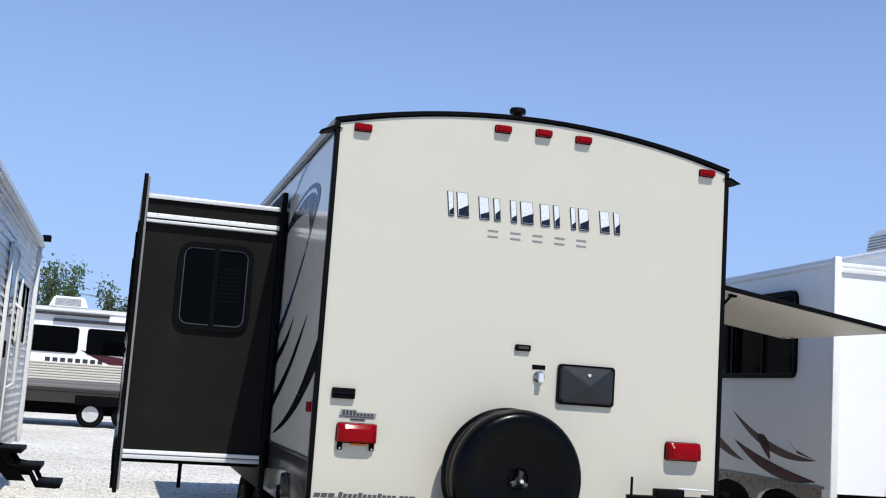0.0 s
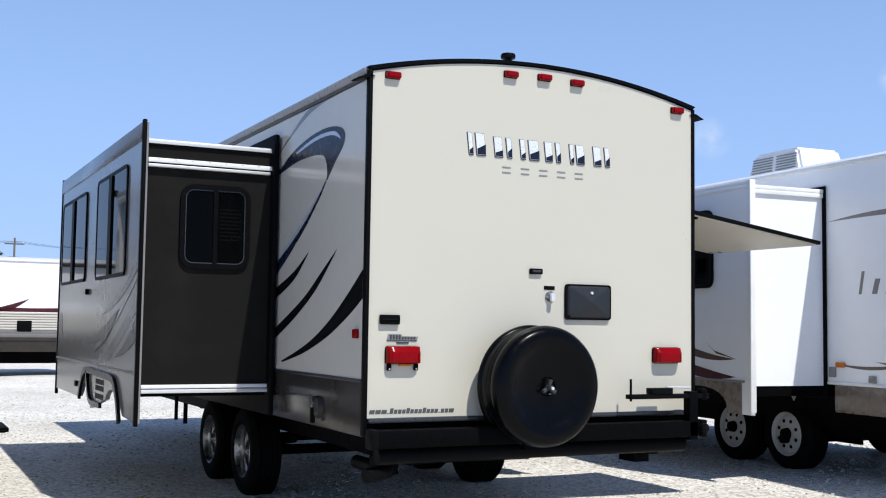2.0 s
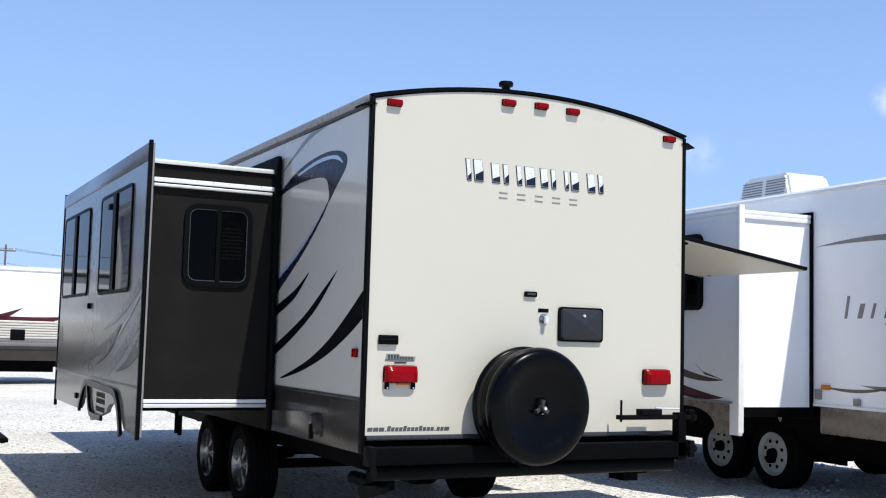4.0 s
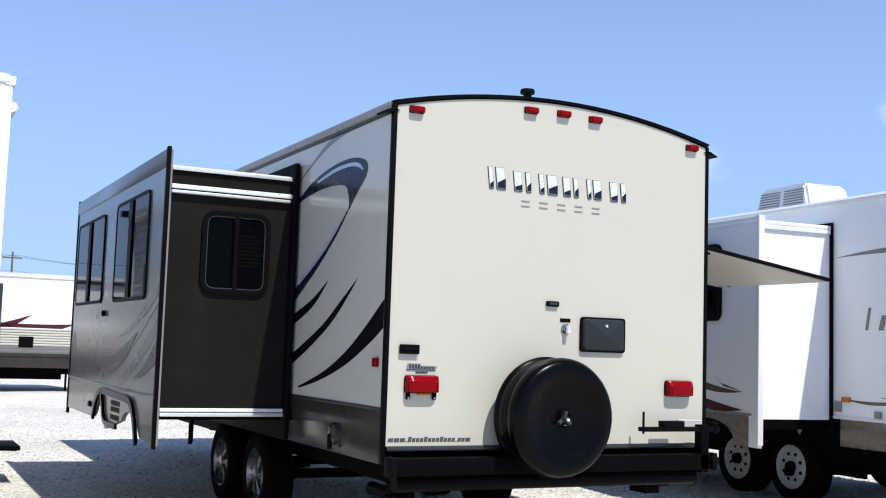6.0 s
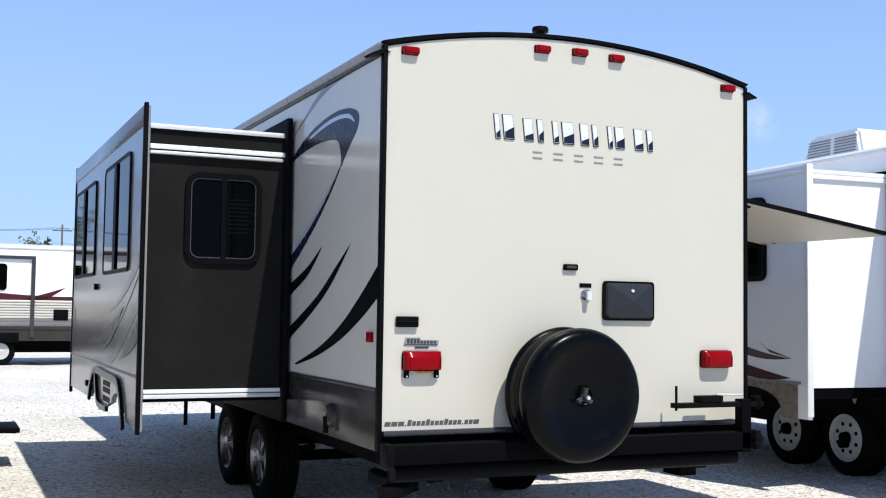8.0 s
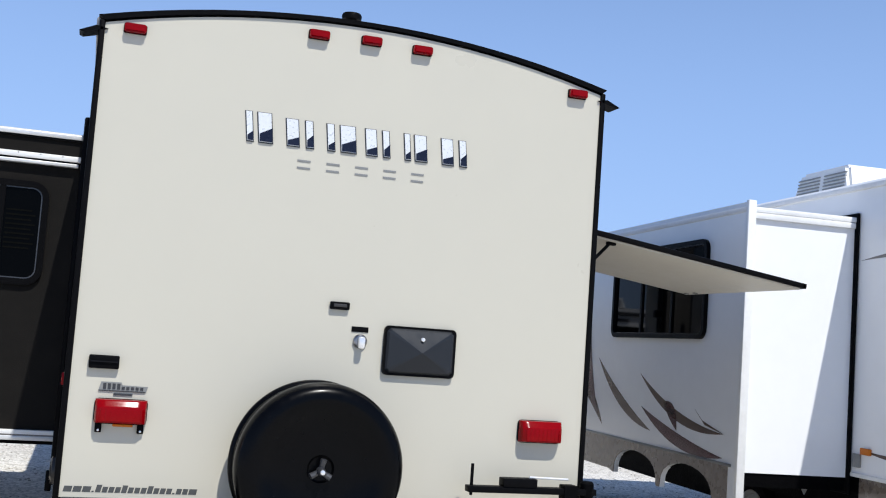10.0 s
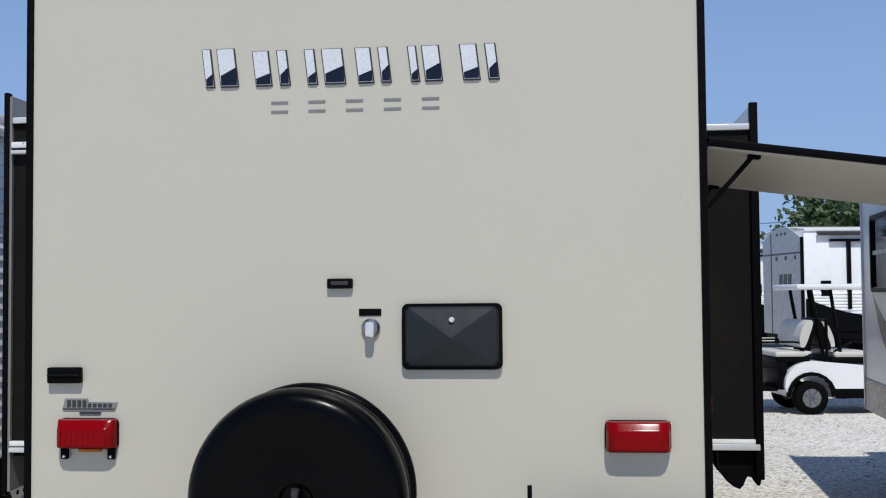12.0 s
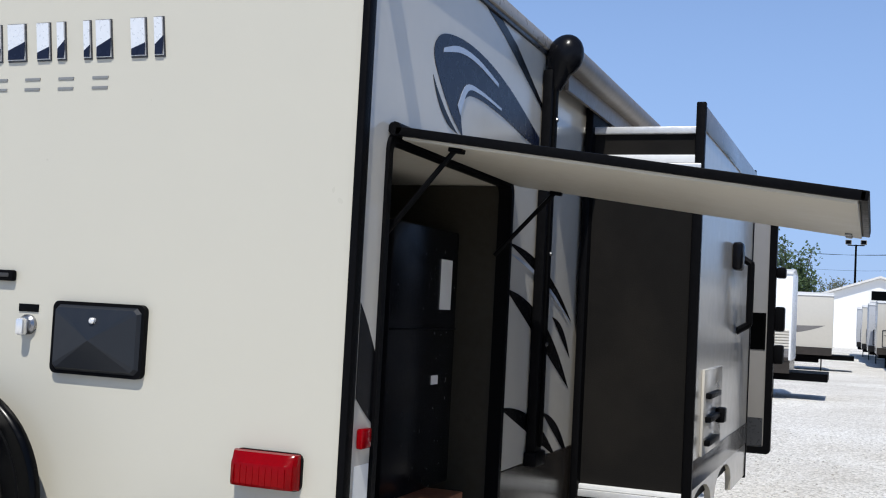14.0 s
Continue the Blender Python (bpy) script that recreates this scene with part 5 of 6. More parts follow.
def far_trailer(m, label, length=9.0, depth=2.44, height=2.95, base=0.6, upper=None, lower=None, skirt=None, stripe=None, windows=(), slide=None, ac=(), wheels=0.5, ribs=True, badge=None, frame_at=None, cap=None, ramp=False):
    """A parked trailer whose long side faces its own -y; x runs from 0 to its length."""
    t = thing("travel_trailer", label, "travel trailer", m, "trailers parked across the lot")
    upper, lower, skirt = upper or WHITE, lower or GREIGE, skirt or TAUPE
    mid = base + (height - base) * 0.42
    part("body", B(0, length, 0.03, depth, base + 0.28, height - 0.06, bevel=0.03), upper, t)
    part("roof", prism(bmesh.new(), [(0.03, height - 0.07), (depth - 0.03, height - 0.07), (depth / 2, height + 0.05)], "x", 0.0, length), ROOF, t)
    part("roof_rail", B(0, length, 0.0, 0.05, height - 0.12, height - 0.06, bevel=0.01), WHITE_PLASTIC, t)
    if length > 4:
        part("awning", rod(bmesh.new(), (0.3, -0.05, height - 0.17), (length * 0.62, -0.05, height - 0.17), 0.05, 10), CHARCOAL, t)
    part("skirt", B(0.02, length - 0.02, 0.02, depth - 0.02, base, base + 0.3), skirt, t)
    if ribs:
        bm = bmesh.new()
        n = 11
        h = (mid - base - 0.28) / n
        for k in range(n):
            z = base + 0.28 + h * k
            prism(bm, [(0.03, z), (0.0, z + h * 0.3), (0.0, z + h * 0.7), (0.03, z + h)], "x", 0.05, length - 0.05)
        tagged(part("ribbed_siding", bm, lower, t, "ribbed lower siding", 0), kind="stuff")
        if lower is GREIGE:
            for k in range(3):
                part("dark_siding_board", prism(bmesh.new(), [(0.0, base + 0.28 + 0.085 * k), (-0.008, base + 0.31 + 0.085 * k), (-0.008, base + 0.34 + 0.085 * k), (0.0, base + 0.365 + 0.085 * k)], "x", 0.05, length - 0.05), SMOKE if k else TAUPE, t, "dark lower siding board", 0)
    for x, w in windows:
        part("window", prism(bmesh.new(), rounded(x, x + w, height - 1.15, height - 0.5, 0.08, 3), "y", 0.005, 0.035), PANE, t)
    if stripe:
        for a, b in (((length * 0.55, height - 1.05), (length * 0.97, height - 1.25)), ((length * 0.62, height - 1.55), (length * 0.85, height - 1.05)), ((length * 0.1, height - 1.5), (length * 0.4, height - 1.62))):
            decal(t, blade(a, b, -0.03, -0.12), "y", 0.028, -1, stripe, "curved side stripe")
    if badge:
        for k in range(8):
            x = badge + 0.18 * k
            decal(t, [(x, height - 1.42), (x + 0.12, height - 1.42), (x + 0.12, height - 1.28), (x, height - 1.28)], "y", 0.028, -1, CHARCOAL, "dark name bar", "name_bar")
    if slide:
        s = part("slide_out", B(slide, slide + 2.6, -0.06, 0.05, base + 0.2, height - 0.25, bevel=0.02), upper, t)
        bm = ring(bmesh.new(), [(slide - 0.06, base + 0.15), (slide + 2.66, base + 0.15), (slide + 2.66, height - 0.2), (slide - 0.06, height - 0.2)], [(slide + 0.04, base + 0.24), (slide + 2.56, base + 0.24), (slide + 2.56, height - 0.3), (slide + 0.04, height - 0.3)], "y", -0.09, -0.05)
        part("slide_frame", bm, MAROON if stripe is MAROON else CHARCOAL, s)
    if cap:
        mid_ = [(0.06 + (depth - 0.12) * k / 10, height - 0.28 + 0.33 * math.sin(math.pi * k / 10)) for k in range(11)]
        e = part("end_wall", prism(bmesh.new(), [(depth - 0.06, base + 0.1), (0.06, base + 0.1), *mid_], "x", -0.05, 0.0), cap, t, "grey end wall with a bowed top")
        part("end_seam", B(-0.058, -0.048, 0.1, depth - 0.1, height - 0.62, height - 0.58), CHARCOAL, e)
        part("end_seam", B(-0.058, -0.048, depth - 0.62, depth - 0.58, base + 0.1, height - 0.1), CHARCOAL, e)
        part("end_trim", B(-0.062, 0.0, 0.03, 0.09, base + 0.1, height - 0.25), BLACK, e)
        for k in range(3):
            part("end_stud", B(-0.062, -0.05, 0.35 + 0.55 * k, 0.45 + 0.55 * k, height - 0.75, height - 0.66), CHARCOAL, e)
            part("end_lamp", B(-0.062, -0.05, 0.9 + 0.25 * k, 1.0 + 0.25 * k, height - 0.16, height - 0.1), CHARCOAL, e)
        for k in range(3):
            part("end_name_bar", prism(bmesh.new(), [(0.65 + 0.26 * k, height - 1.32), (0.85 + 0.26 * k, height - 1.32), (0.82 + 0.26 * k, height - 1.08), (0.62 + 0.26 * k, height - 1.08)], "x", -0.056, -0.049), CHARCOAL, e)
        part("skirt_swoosh", prism(bmesh.new(), [(0.02, base + 0.2), (length * 0.9, base + 0.2), (length * 0.9, base + 0.55), *bow((2.6, base + 0.5), (0.02, base + 0.95), 0.06, 8)], "y", -0.012, 0.004), BLACK, t, "black swoosh over the lower side")
        part("slide_trim", B(1.0, 1.08, -0.05, 0.02, base + 0.7, height - 0.35), BLACK, t)
        part("slide_trim", B(0.6, 3.6, -0.06, 0.02, height - 0.36, height - 0.3), BLACK, t)
        part("hatch", B(0.38, 0.62, -0.005, 0.02, base + 1.0, base + 1.35, bevel=0.02), BLACK, t)
    if frame_at:
        x0, x1 = frame_at
        bm = B(x1 - 0.09, x1, -0.03, 0.03, base + 0.1, height - 0.3)
        box(bm, x0, x1 - 0.09, -0.03, 0.03, height - 0.38, height - 0.3)
        part("slide_frame", bm, CHARCOAL, t, "dark slide-out frame")
        part("outlet_box", B(x1 + 0.45, x1 + 0.8, -0.02, 0.03, base + 0.5, base + 0.78, bevel=0.02), BLACK, t)
    if ramp:
        bm = ring(bmesh.new(), rounded(0.22, length - 0.3, base + 0.32, height - 1.3, 0.05, 3), rounded(0.26, length - 0.34, base + 0.36, height - 1.34, 0.04, 3), "y", 0.01, 0.032)
        part("ramp_outline", bm, CHARCOAL, t, "dark outline of the ramp door")
    for x in ac:
        air_conditioner(t, x, depth / 2, height + 0.02, "x")
    for k in (0, 1) if wheels else ():
        x = length * wheels + 0.85 * k
        w = part("wheel", lathe(bmesh.new(), [(0.19, 0.14), (0.3, 0.12), (0.34, 0.16), (0.34, 0.32), (0.2, 0.33)], (x, 0, 0.34), "y", 22, False), RUBBER, t)
        part("rim", lathe(bmesh.new(), [(0.2, 0.13), (0.15, 0.14), (0.09, 0.13), (0, 0.12)], (x, 0, 0.34), "y", 16), STEEL_WHITE, w)
    if wheels:
        part("wheel_arch", B(length * wheels - 0.42, length * wheels + 1.27, 0.015, 0.06, base - 0.05, base + 0.22, bevel=0.03), BLACK, t)
    part("chassis", B(0.1, length + (0.8 if length > 4 else -0.1), 0.35, depth - 0.35, base - 0.16, base + 0.02), CHASSIS, t)
    part("underfloor", B(0.5, length - 0.5, 0.5, depth - 0.5, base - 0.3, base - 0.12), CHASSIS, t)
    for x in (0.4, length - 0.4):
        part("stand", rod(bmesh.new(), (x, 0.4, 0.0), (x, 0.4, base), 0.03, 6), CHASSIS, t)
    return t


far_trailer(pose(-8.2, 23.4, GROUND, 0, 0, 1), "white and taupe trailer with ribbed siding and maroon stripes", 9.1, 2.44, 2.98, upper=WHITE, lower=GREIGE, stripe=MAROON, windows=((1.2, 1.3), (3.75, 1.2), (5.15, 1.2)), ac=(4.6,), wheels=0.595, badge=4.2, frame_at=(4.3, 7.0))
far_trailer(pose(6.07, 22.1, GROUND, 0, 0, 11.5), "white sided toy hauler with black swooshes", 8.5, 2.44, 3.2, upper=WHITE, lower=WHITE, skirt=BLACK, stripe=BLACK_GLOSS, windows=((1.6, 0.8), (5.0, 1.2)), wheels=0.5, cap=CAP_GREY)
far_trailer(pose(4.5, 38.4, GROUND, 0, 0, -4), "beige trailer with a brown skirt and a framed rear ramp", 2.1, 6.5, 3.05, upper=GREIGE, lower=GREIGE, stripe=COPPER, windows=((0.7, 0.75),), ramp=True, ribs=False, wheels=None)
far_trailer(pose(6.0, 31.0, GROUND, 0, 0, 5), "white sided toy hauler with a grey end wall", 8.5, 2.44, 3.15, upper=WHITE, lower=WHITE, skirt=BLACK, stripe=BLACK_GLOSS, windows=((3.0, 1.0),), cap=CAP_GREY)
for k, (x, y) in enumerate(((3.57, 44), (2.78, 50), (2.4, 56), (2.05, 62.5), (1.7, 69))):
    far_trailer(pose(x, y, GROUND, 0, 0, 1), "greige trailer parked in a row with its end to the lane", 2.4, 5.2, 3.0, upper=GREIGE if k % 2 else CAP_GREY, lower=GREIGE, stripe=SMOKE, windows=((0.9, 0.7),), ribs=False, wheels=None, ramp=True)
far_trailer(pose(-8.0, 42.0, GROUND, 0, 0, 2), "beige trailer with a brown skirt", 9.2, 2.44, 3.0, upper=GREIGE, stripe=SMOKE, windows=((2.0, 1.4), (6.0, 1.4)), ac=(4.5,), ribs=False)
far_trailer(pose(-22.0, 25.0, GROUND, 0, 0, 3), "white trailer with ribbed siding", 10.5, 2.44, 2.95, lower=GREIGE, windows=((2.0, 1.6), (6.0, 1.4)), ac=(4.5,))
far_trailer(pose(15.5, 24.0, GROUND, 0, 0, 12), "white trailer with ribbed siding", 9.5, 2.44, 3.0, lower=SILVER, windows=((2.0, 1.6), (6.0, 1.4)), ac=(4.5,))
# ---- golf cart ----
SEAT = material("pale_vinyl_seat", (0.55, 0.53, 0.48), 0.45, 0, 0.08, 10, 0.1, 60, dirt=0.1)
CART_WHITE = material("white_cart_body", (0.78, 0.78, 0.78), 0.22, 0, 0.03, 5, 0.02, 10, dirt=0.08)
cart = thing("golf_cart", "white four-seat golf cart with a canopy and pale seats, on gravel", "golf cart", pose(4.05, 11.95, GROUND, 0, 0, 6))
prof = smooth_line([(-0.36, 0.38), (-0.33, 0.54), (-0.2, 0.68), (0.0, 0.735), (0.3, 0.715), (0.74, 0.67), (0.82, 0.60), (0.88, 0.42), (1.25, 0.40), (1.5, 0.62), (1.75, 0.86), (2.1, 0.78), (2.25, 0.5), (2.2, 0.32)], 4)
arcs = [(1.75 + 0.30 * math.cos(a), 0.24 + 0.27 * math.sin(a)) for a in (math.pi * k / 8 for k in range(9))] + [(0.30 * math.cos(a), 0.24 + 0.30 * math.sin(a)) for a in (math.pi * k / 8 for k in range(9))]
part("body", prism(bmesh.new(), prof + arcs, "y", 0.0, 1.15), CART_WHITE, cart, "glossy white body")
part("rocker_panel", B(0.32, 1.46, -0.01, 1.16, 0.22, 0.36, bevel=0.02), BLACK, cart)
for x in (0.0, 1.75):
    for y, s in ((0.08, -1), (1.07, 1)):
        w = part("wheel", lathe(bmesh.new(), [(0.13, -0.1 * s), (0.2, -0.1 * s), (0.23, -0.07 * s), (0.23, 0.08 * s), (0.2, 0.1 * s), (0.13, 0.1 * s)], (x, y, 0.23), "y", 26, False), RUBBER, cart)
        bm = lathe(bmesh.new(), [(0.135, 0.09 * s), (0.12, 0.06 * s), (0.04, 0.09 * s), (0, 0.09 * s)], (x, y, 0.23), "y", 20)
        for k in range(7):
            a = 2 * math.pi * k / 7
            rod(bm, (x + 0.03 * math.cos(a), y + 0.09 * s, 0.23 + 0.03 * math.sin(a)), (x + 0.125 * math.cos(a), y + 0.092 * s, 0.23 + 0.125 * math.sin(a)), 0.014, 6)
        part("rim", bm, ALLOY, w)
fs = part("front_seat", B(0.34, 0.86, 0.06, 1.1, 0.775, 0.865, bevel=0.04), SEAT, cart)
part("seat_base", B(0.30, 0.88, 0.05, 1.11, 0.69, 0.785, bevel=0.035), BLACK, fs, "black seat base")
fb = part("front_backrest", prism(bmesh.new(), smooth_line([(0.30, 0.93), (0.36, 0.94), (0.33, 1.10), (0.27, 1.23), (0.20, 1.28), (0.19, 1.25), (0.25, 1.12)], 3), "y", 0.07, 1.09), SEAT, cart)
part("back_shell", prism(bmesh.new(), smooth_line([(0.29, 0.88), (0.30, 0.95), (0.245, 1.12), (0.18, 1.27), (0.13, 1.27), (0.13, 1.1), (0.2, 0.9)], 3), "y", 0.06, 1.1), BLACK, fb, "black moulded back shell")
rb = part("rear_backrest", prism(bmesh.new(), smooth_line([(-0.12, 0.94), (-0.06, 0.93), (0.02, 1.12), (0.06, 1.27), (0.0, 1.30), (-0.08, 1.22), (-0.13, 1.05)], 3), "y", 0.06, 1.1), SEAT, cart)
part("back_shell", prism(bmesh.new(), [(-0.055, 0.90), (0.02, 0.90), (0.10, 1.24), (0.065, 1.26)], "y", 0.07, 1.09), BLACK, rb, "black moulded back shell")
rs = part("rear_seat", B(-0.47, -0.04, 0.06, 1.1, 0.79, 0.87, bevel=0.035), SEAT, cart)
part("seat_base", B(-0.46, 0.02, 0.07, 1.09, 0.72, 0.80, bevel=0.02), BLACK, rs, "black seat base")
part("rear_apron", B(-0.43, -0.30, 0.08, 1.07, 0.34, 0.735, bevel=0.02), BLACK, cart, "black rear apron")
part("seat_frame", path_rod(bmesh.new(), [(0.24, 0.06, 0.6), (0.24, 0.06, 1.3), (0.24, 1.1, 1.3), (0.24, 1.1, 0.6)], 0.022), BLACK, cart)
part("foot_plate", B(-0.92, -0.42, 0.12, 1.02, 0.32, 0.36, bevel=0.008), BLACK, cart)
for y in (0.1, 1.05):
    part("grab_rail", path_rod(bmesh.new(), [(-0.76, y, 0.35), (-0.76, y, 0.93), (-0.68, y, 1.0), (-0.2, y, 1.0), (0.12, y, 0.95)], 0.014), BLACK, cart)
    part("rail_brace", path_rod(bmesh.new(), [(-0.76, y, 0.66), (-0.4, y, 0.66)], 0.012), BLACK, cart)
    for x0, x1 in ((0.22, 0.05), (0.46, 0.32)):
        part("roof_post", rod(bmesh.new(), (x0, y, 0.7), (x1, y, 1.72), 0.026), BLACK, cart)
    part("roof_post", rod(bmesh.new(), (1.75, y, 0.8), (1.35, y, 1.72), 0.022), BLACK, cart)
    part("arm_rest", path_rod(bmesh.new(), [(0.35, y, 0.86), (0.6, y, 1.0), (0.92, y, 0.98), (0.95, y, 0.8)], 0.016), BLACK, cart)
part("canopy", B(-0.18, 1.75, -0.02, 1.17, 1.72, 1.80, bevel=0.03), CART_WHITE, cart, "white canopy roof")
part("steering_wheel", path_rod(bmesh.new(), [(1.15 + 0.1 * math.cos(a), 0.32 + 0.18 * math.sin(a), 0.98 + 0.13 * math.cos(a)) for a in (2 * math.pi * k / 14 for k in range(15))], 0.013), BLACK, cart)
part("steering_column", rod(bmesh.new(), (1.15, 0.32, 0.98), (1.55, 0.32, 0.7), 0.022), BLACK, cart)
part("dash", B(1.45, 1.62, 0.05, 1.1, 0.66, 0.9, bevel=0.03), BLACK, cart)
part("badge_plate", B(0.95, 1.07, -0.004, 0.001, 0.48, 0.54), GREY_BAR, cart)
part("rear_fender", prism(bmesh.new(), [(0.34 * math.cos(a), 0.25 + 0.34 * math.sin(a)) for a in (math.pi * k / 10 for k in range(11))] + [(0.29 * math.cos(a), 0.25 + 0.29 * math.sin(a)) for a in (math.pi * k / 10 for k in range(10, -1, -1))], "y", -0.03, 0.05), BLACK, cart)

# ---- poles, wires, building, trees ----
POLE = material("weathered_pole_wood", (0.12, 0.10, 0.08), 0.85, 0, 0.2, 6, 0.3, 30)
lp = thing("lot_light_pole", "tall dark pole with two floodlights", "light pole", pose(0.45, 137, GROUND))
part("pole", rod(bmesh.new(), (0, 0, 0), (0, 0, 11.6), 0.17, 12, 0.11), CHASSIS, lp)
part("cross_arm", B(-0.95, 0.95, -0.06, 0.06, 11.45, 11.57), CHASSIS, lp)
for x in (-0.85, 0.85):
    h = part("floodlight", B(x - 0.36, x + 0.36, -0.3, 0.3, 11.6, 12.15, bevel=0.06), GREY_BAR, lp)
    part("lamp_glass", B(x - 0.28, x + 0.28, -0.315, -0.3, 11.66, 12.09), PANE, h)
poles = [(-37, 130), (-12, 132), (9.9, 134), (32, 136), (57, 138)]
for x, y in poles:
    up_ = thing("utility_pole", "weathered wooden utility pole with a crossarm", "utility pole", pose(x, y, GROUND), "utility poles behind the lot")
    part("pole", rod(bmesh.new(), (0, 0, 0), (0, 0, 11.2), 0.17, 10, 0.11), POLE, up_)
    part("cross_arm", B(-1.1, 1.1, -0.07, 0.07, 10.4, 10.56), POLE, up_)
    for k in (-1, 0, 1):
        part("insulator", rod(bmesh.new(), (k * 0.95, 0, 10.56), (k * 0.95, 0, 10.8), 0.04, 6), WHITE_PLASTIC, up_)
for dx, z in ((-0.95, 10.8), (0, 10.8), (0.95, 10.8), (0, 9.0)):
    bm = bmesh.new()
    for (xa, ya), (xb, yb) in zip(poles, poles[1:]):
        pts = [(xa + dx + (xb - xa) * s, ya + (yb - ya) * s, z + GROUND - 0.7 * 4 * s * (1 - s)) for s in (k / 8 for k in range(9))]
        for p, q in zip(pts, pts[1:]):
            rod(bm, p, q, 0.012, 4)
    tagged(part("power_line", bm, CHASSIS), "thin dark overhead power line sagging between poles", "power line", "overhead lines")
hall = thing("gabled_hall", "white gabled hall with a small vent window, behind the lot", "building", pose(3.1, 100, GROUND))
part("wall", prism(bmesh.new(), [(-6.5, 0), (6.5, 0), (6.5, 3.9), (0, 6.1), (-6.5, 3.9)], "y", 0.0, 22.0), WHITE, hall)
for s in (-1, 1):
    bm = prism(bmesh.new(), [(0, 6.12), (s * 7.0, 3.75), (s * 7.0, 3.93), (0, 6.32)], "y", -0.5, 22.5)
    part("roof", bm, ROOF, hall)
wv = part("window", B(-0.7, 0.7, -0.05, 0.02, 4.2, 5.0), PANE, hall)
part("window_frame", ring(bmesh.new(), [(-0.8, 4.1), (0.8, 4.1), (0.8, 5.1), (-0.8, 5.1)], [(-0.7, 4.2), (0.7, 4.2), (0.7, 5.0), (-0.7, 5.0)], "y", -0.08, 0.02), WHITE_PLASTIC, wv)

LEAF = material("leaf_green", (0.055, 0.095, 0.03), 0.6, 0, 0.35, 3, 0, 1)
LEAF_DARK = material("conifer_green", (0.03, 0.055, 0.028), 0.65, 0, 0.35, 3, 0, 1)
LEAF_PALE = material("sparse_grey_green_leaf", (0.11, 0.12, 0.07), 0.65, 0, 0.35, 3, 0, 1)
BARK = material("bark", (0.09, 0.075, 0.06), 0.9, 0, 0.25, 8, 0.3, 30)


def tree(x, y, height, spread, leaf, label, clumps=420, conifer=False, seed=1):
    rnd = random.Random(seed)
    t = thing("tree", label, "tree", pose(x, y, GROUND, 0, 0, rnd.random() * 360), "trees behind the lot")
    bm = rod(bmesh.new(), (0, 0, 0), (0, 0, height * (0.95 if conifer else 0.5)), height * 0.025, 8, height * 0.008)
    tips = []
    for k in range(26 if conifer else 11):
        a = rnd.random() * 2 * math.pi
        if conifer:
            z = height * (0.12 + 0.82 * k / 26)
            r = spread * 0.5 * (1 - z / height) + 0.1
            p, q = Vector((0, 0, z)), Vector((r * math.cos(a), r * math.sin(a), z - 0.1 * r))
        else:
            z = height * (0.28 + 0.2 * rnd.random())
            r = spread * 0.5 * (0.35 + 0.6 * rnd.random())
            p, q = Vector((0, 0, z)), Vector((r * math.cos(a), r * math.sin(a), height * (0.5 + 0.45 * rnd.random())))
        rod(bm, p, q, height * 0.009, 5, height * 0.003)
        tips.append((p, q))
    part("trunk", bm, BARK, t)
    bm = bmesh.new()
    for _ in range(int(clumps * 3.5)):
        p, q = rnd.choice(tips)
        s = 0.45 + 0.65 * rnd.random()
        c = p.lerp(q, s) + Vector((rnd.gauss(0, 1), rnd.gauss(0, 1), rnd.gauss(0, 0.8))) * spread * (0.03 if conifer else 0.085)
        size = spread * (0.012 + 0.02 * rnd.random())
        for _ in range(3):
            n = Vector((rnd.gauss(0, 1), rnd.gauss(0, 1), rnd.gauss(0, 1))).normalized()
            u = n.orthogonal().normalized()
            w = n.cross(u)
            e = c + Vector((rnd.gauss(0, 1), rnd.gauss(0, 1), rnd.gauss(0, 1))) * size * 0.6
            bm.faces.new([bm.verts.new(e + u * size * a + w * size * b) for a, b in ((-1, -0.3), (0, -0.6), (1, 0.1), (0.1, 0.7))])
    part("crown", bm, leaf, t, "", 0)
    return t


tree(-8.4, 72, 8.4, 4.6, LEAF_PALE, "sparse grey-green tree standing behind the lot", 300, seed=3)
tree(-6.2, 70, 8.6, 3.6, LEAF, "bushy green tree standing behind the lot", 620, seed=4)
tree(-2.2, 76, 7.8, 3.6, LEAF, "tall bushy green tree standing behind the lot", 560, seed=5)
tree(11.3, 40, 6.4, 5.5, LEAF, "dense green tree standing behind the lot", 800, seed=7)
tree(14.4, 42, 6.0, 5.5, LEAF, "dense green tree standing behind the lot", 700, seed=8)
tree(9.4, 60, 4.9, 3.0, LEAF, "round green tree standing behind the lot", 420, seed=14)
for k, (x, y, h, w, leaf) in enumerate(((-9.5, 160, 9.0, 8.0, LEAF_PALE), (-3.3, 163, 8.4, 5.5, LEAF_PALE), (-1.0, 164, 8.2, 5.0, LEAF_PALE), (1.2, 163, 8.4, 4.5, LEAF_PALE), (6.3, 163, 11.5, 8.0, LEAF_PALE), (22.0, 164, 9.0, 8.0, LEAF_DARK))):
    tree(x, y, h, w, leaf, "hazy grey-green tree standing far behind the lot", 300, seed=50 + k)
for k, (x, y, h) in enumerate(((10.7, 163, 12.0), (12.2, 165, 8.0), (16.7, 163, 8.9), (18.2, 164, 9.3), (14.0, 166, 8.2))):
    tree(x, y, h, 4.2, LEAF_DARK, "small dark conifer standing behind the lot", 320, True, 20 + k)
bm = bmesh.new()
rnd = random.Random(40)
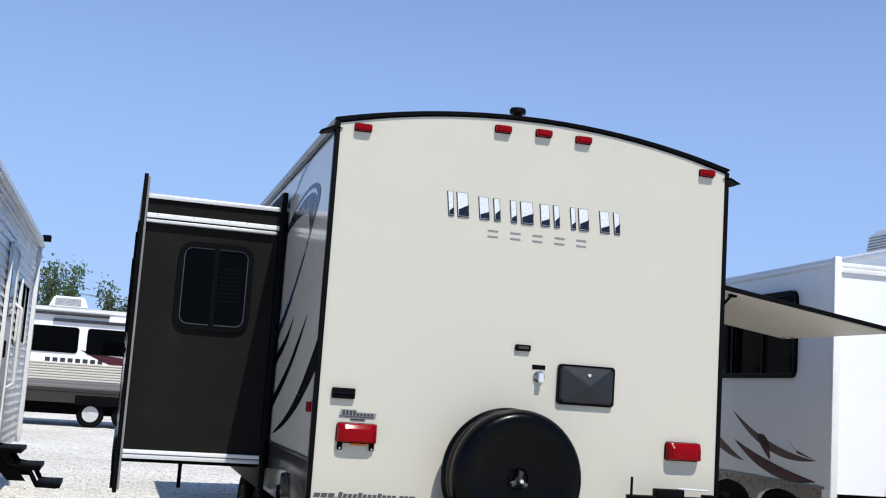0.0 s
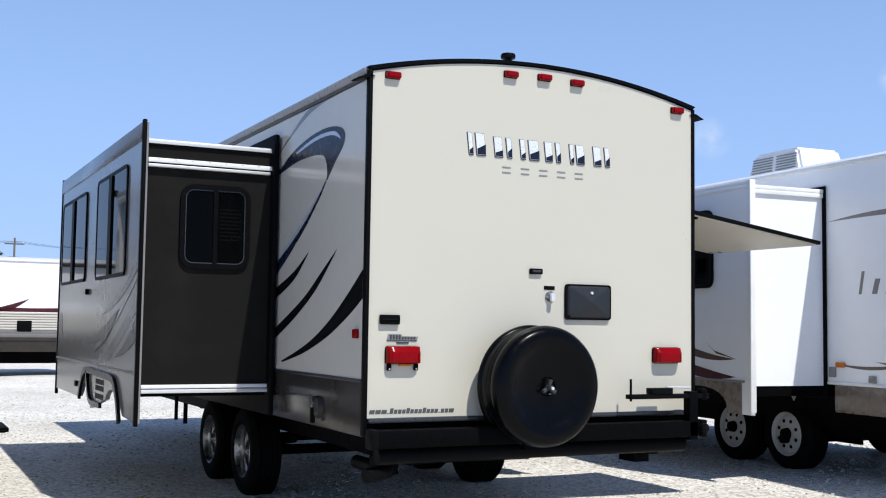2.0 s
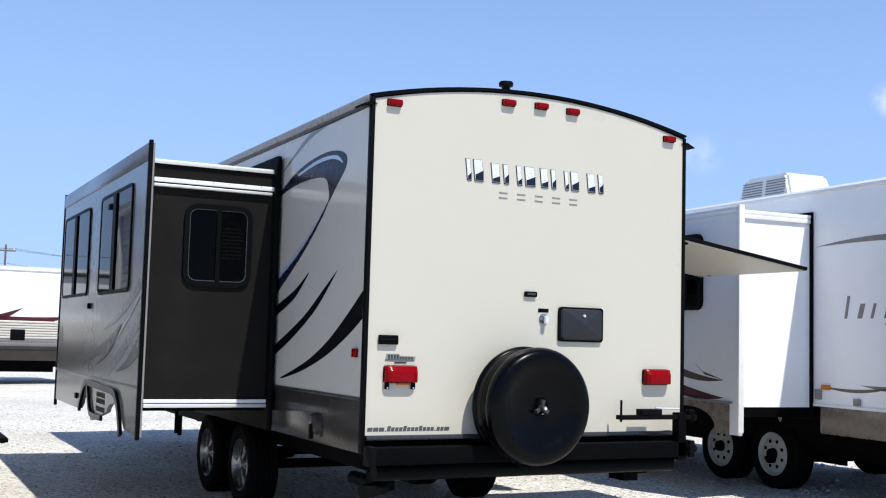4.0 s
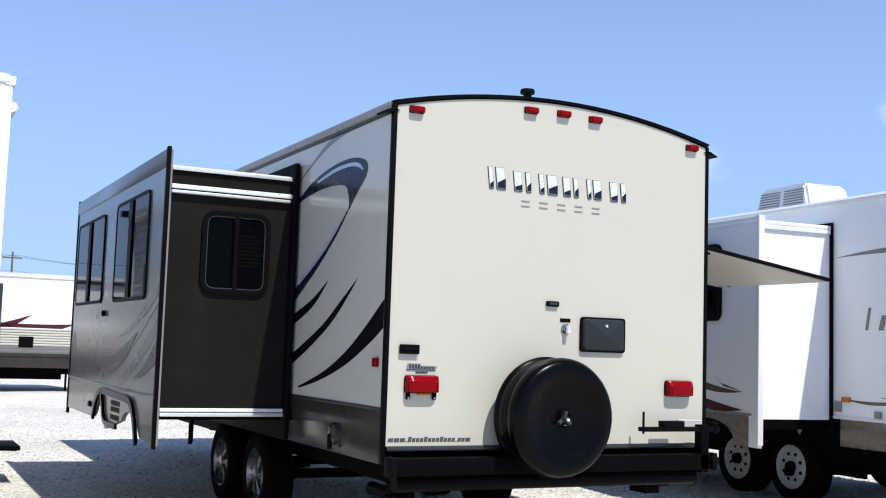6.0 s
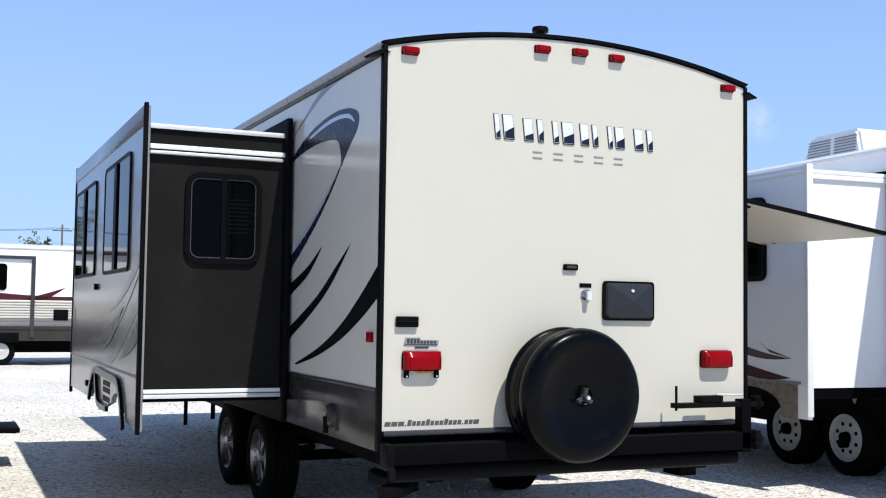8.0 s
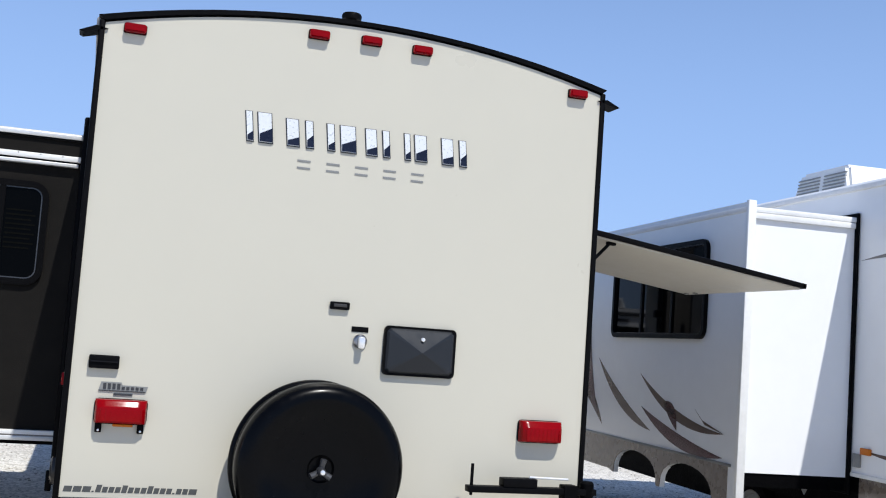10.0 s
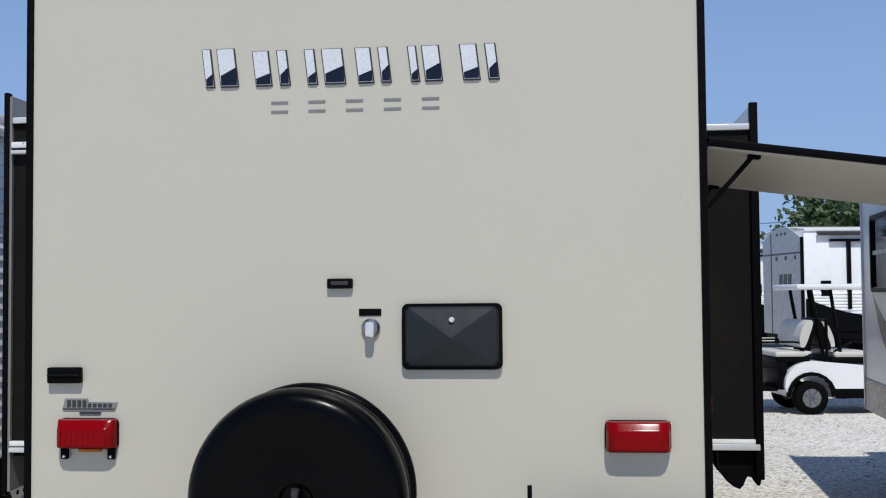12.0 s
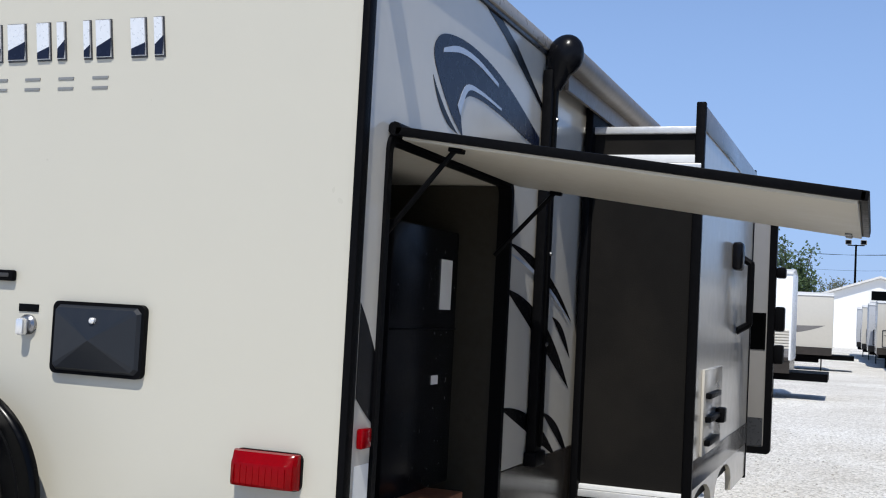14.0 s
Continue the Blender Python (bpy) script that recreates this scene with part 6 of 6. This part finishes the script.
for k in range(1500):
    x = -170 + 340 * rnd.random()
    c = Vector((x, 150 + 12 * rnd.random(), GROUND + (2.2 + 1.6 * noise.noise((x * 0.05, 0, 0))) * rnd.random() ** 0.7))
    for _ in range(2):
        u = Vector((rnd.gauss(0, 1), rnd.gauss(0, 0.5), rnd.gauss(0, 1))).normalized()
        w = u.orthogonal().normalized()
        bm.faces.new([bm.verts.new(c + u * 0.9 * a + w * 0.8 * b) for a, b in ((-1, -0.3), (0, -0.7), (1, 0.2), (0, 0.7))])
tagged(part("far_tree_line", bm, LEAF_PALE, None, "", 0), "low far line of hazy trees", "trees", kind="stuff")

# ---- loose stones and weeds ----
verts, faces = [], []
rnd = random.Random(7)
cube = [(-1, -1, -1), (1, -1, -1), (1, 1, -1), (-1, 1, -1), (-0.6, -0.6, 1), (0.6, -0.6, 1), (0.6, 0.6, 1), (-0.6, 0.6, 1)]
quads = [(4, 5, 6, 7), (0, 1, 5, 4), (1, 2, 6, 5), (2, 3, 7, 6), (3, 0, 4, 7)]
for _ in range(34000):
    x, y = rnd.uniform(-5.5, 7.0), rnd.uniform(-2.5, 16.0)
    if rnd.random() < (y - 2) / 18:
        continue
    s = 0.005 + 0.011 * rnd.random() ** 2.5
    a = rnd.random() * 6.28
    z = GROUND + rise(x, y) + 0.022 * noise.noise((x * 0.5, y * 0.5, 0)) + 0.012 * noise.noise((x * 1.7, y * 1.7, 3))
    k = len(verts)
    for cx, cy, cz in cube:
        u, v = cx * s * rnd.uniform(0.7, 1.3), cy * s * rnd.uniform(0.6, 1.1)
        verts.append((x + u * math.cos(a) - v * math.sin(a), y + u * math.sin(a) + v * math.cos(a), z + cz * s * rnd.uniform(0.35, 0.75)))
    faces += [tuple(k + i for i in q) for q in quads]
me = bpy.data.meshes.new("gravel_stones")
me.from_pydata(verts, [], faces)
me.materials.append(PEBBLE)
tagged(new("gravel_stones", me), "loose pale limestone stones scattered over the lot", "gravel", kind="stuff")
WEED_SPOTS = ((-1.97, 2.5, 0.09), (-1.87, 2.36, 0.07), (-1.78, 2.26, 0.06), (-1.62, 1.86, 0.08), (-1.56, 1.72, 0.06))
WEED = material("weed_green", (0.22, 0.30, 0.05), 0.5, 0, 0.3, 20)
for x, y, spread in WEED_SPOTS:
    bm = bmesh.new()
    for _ in range(16):
        a, h, l = rnd.random() * 6.28, 0.02 + 0.06 * rnd.random(), spread * (0.35 + 0.65 * rnd.random())
        c, q = math.cos(a), math.sin(a)
        wide = 0.011 + 0.008 * rnd.random()
        line = [(0.1, 0.3, 0.3), (0.45, 0.85, 1.0), (0.75, 1.0, 0.9), (1.0, 0.8, 0.1)]
        left = [bm.verts.new((x + c * l * u - q * wide * w_, y + q * l * u + c * wide * w_, GROUND - 0.01 + h * v)) for u, v, w_ in line]
        right = [bm.verts.new((x + c * l * u + q * wide * w_, y + q * l * u - c * wide * w_, GROUND - 0.01 + h * v)) for u, v, w_ in line]
        for k in range(3):
            bm.faces.new((left[k], left[k + 1], right[k + 1], right[k]))
    tagged(part("weed", bm, WEED, None, "", 0), "small green weed growing out of the gravel", "weed", "weeds in the gravel")
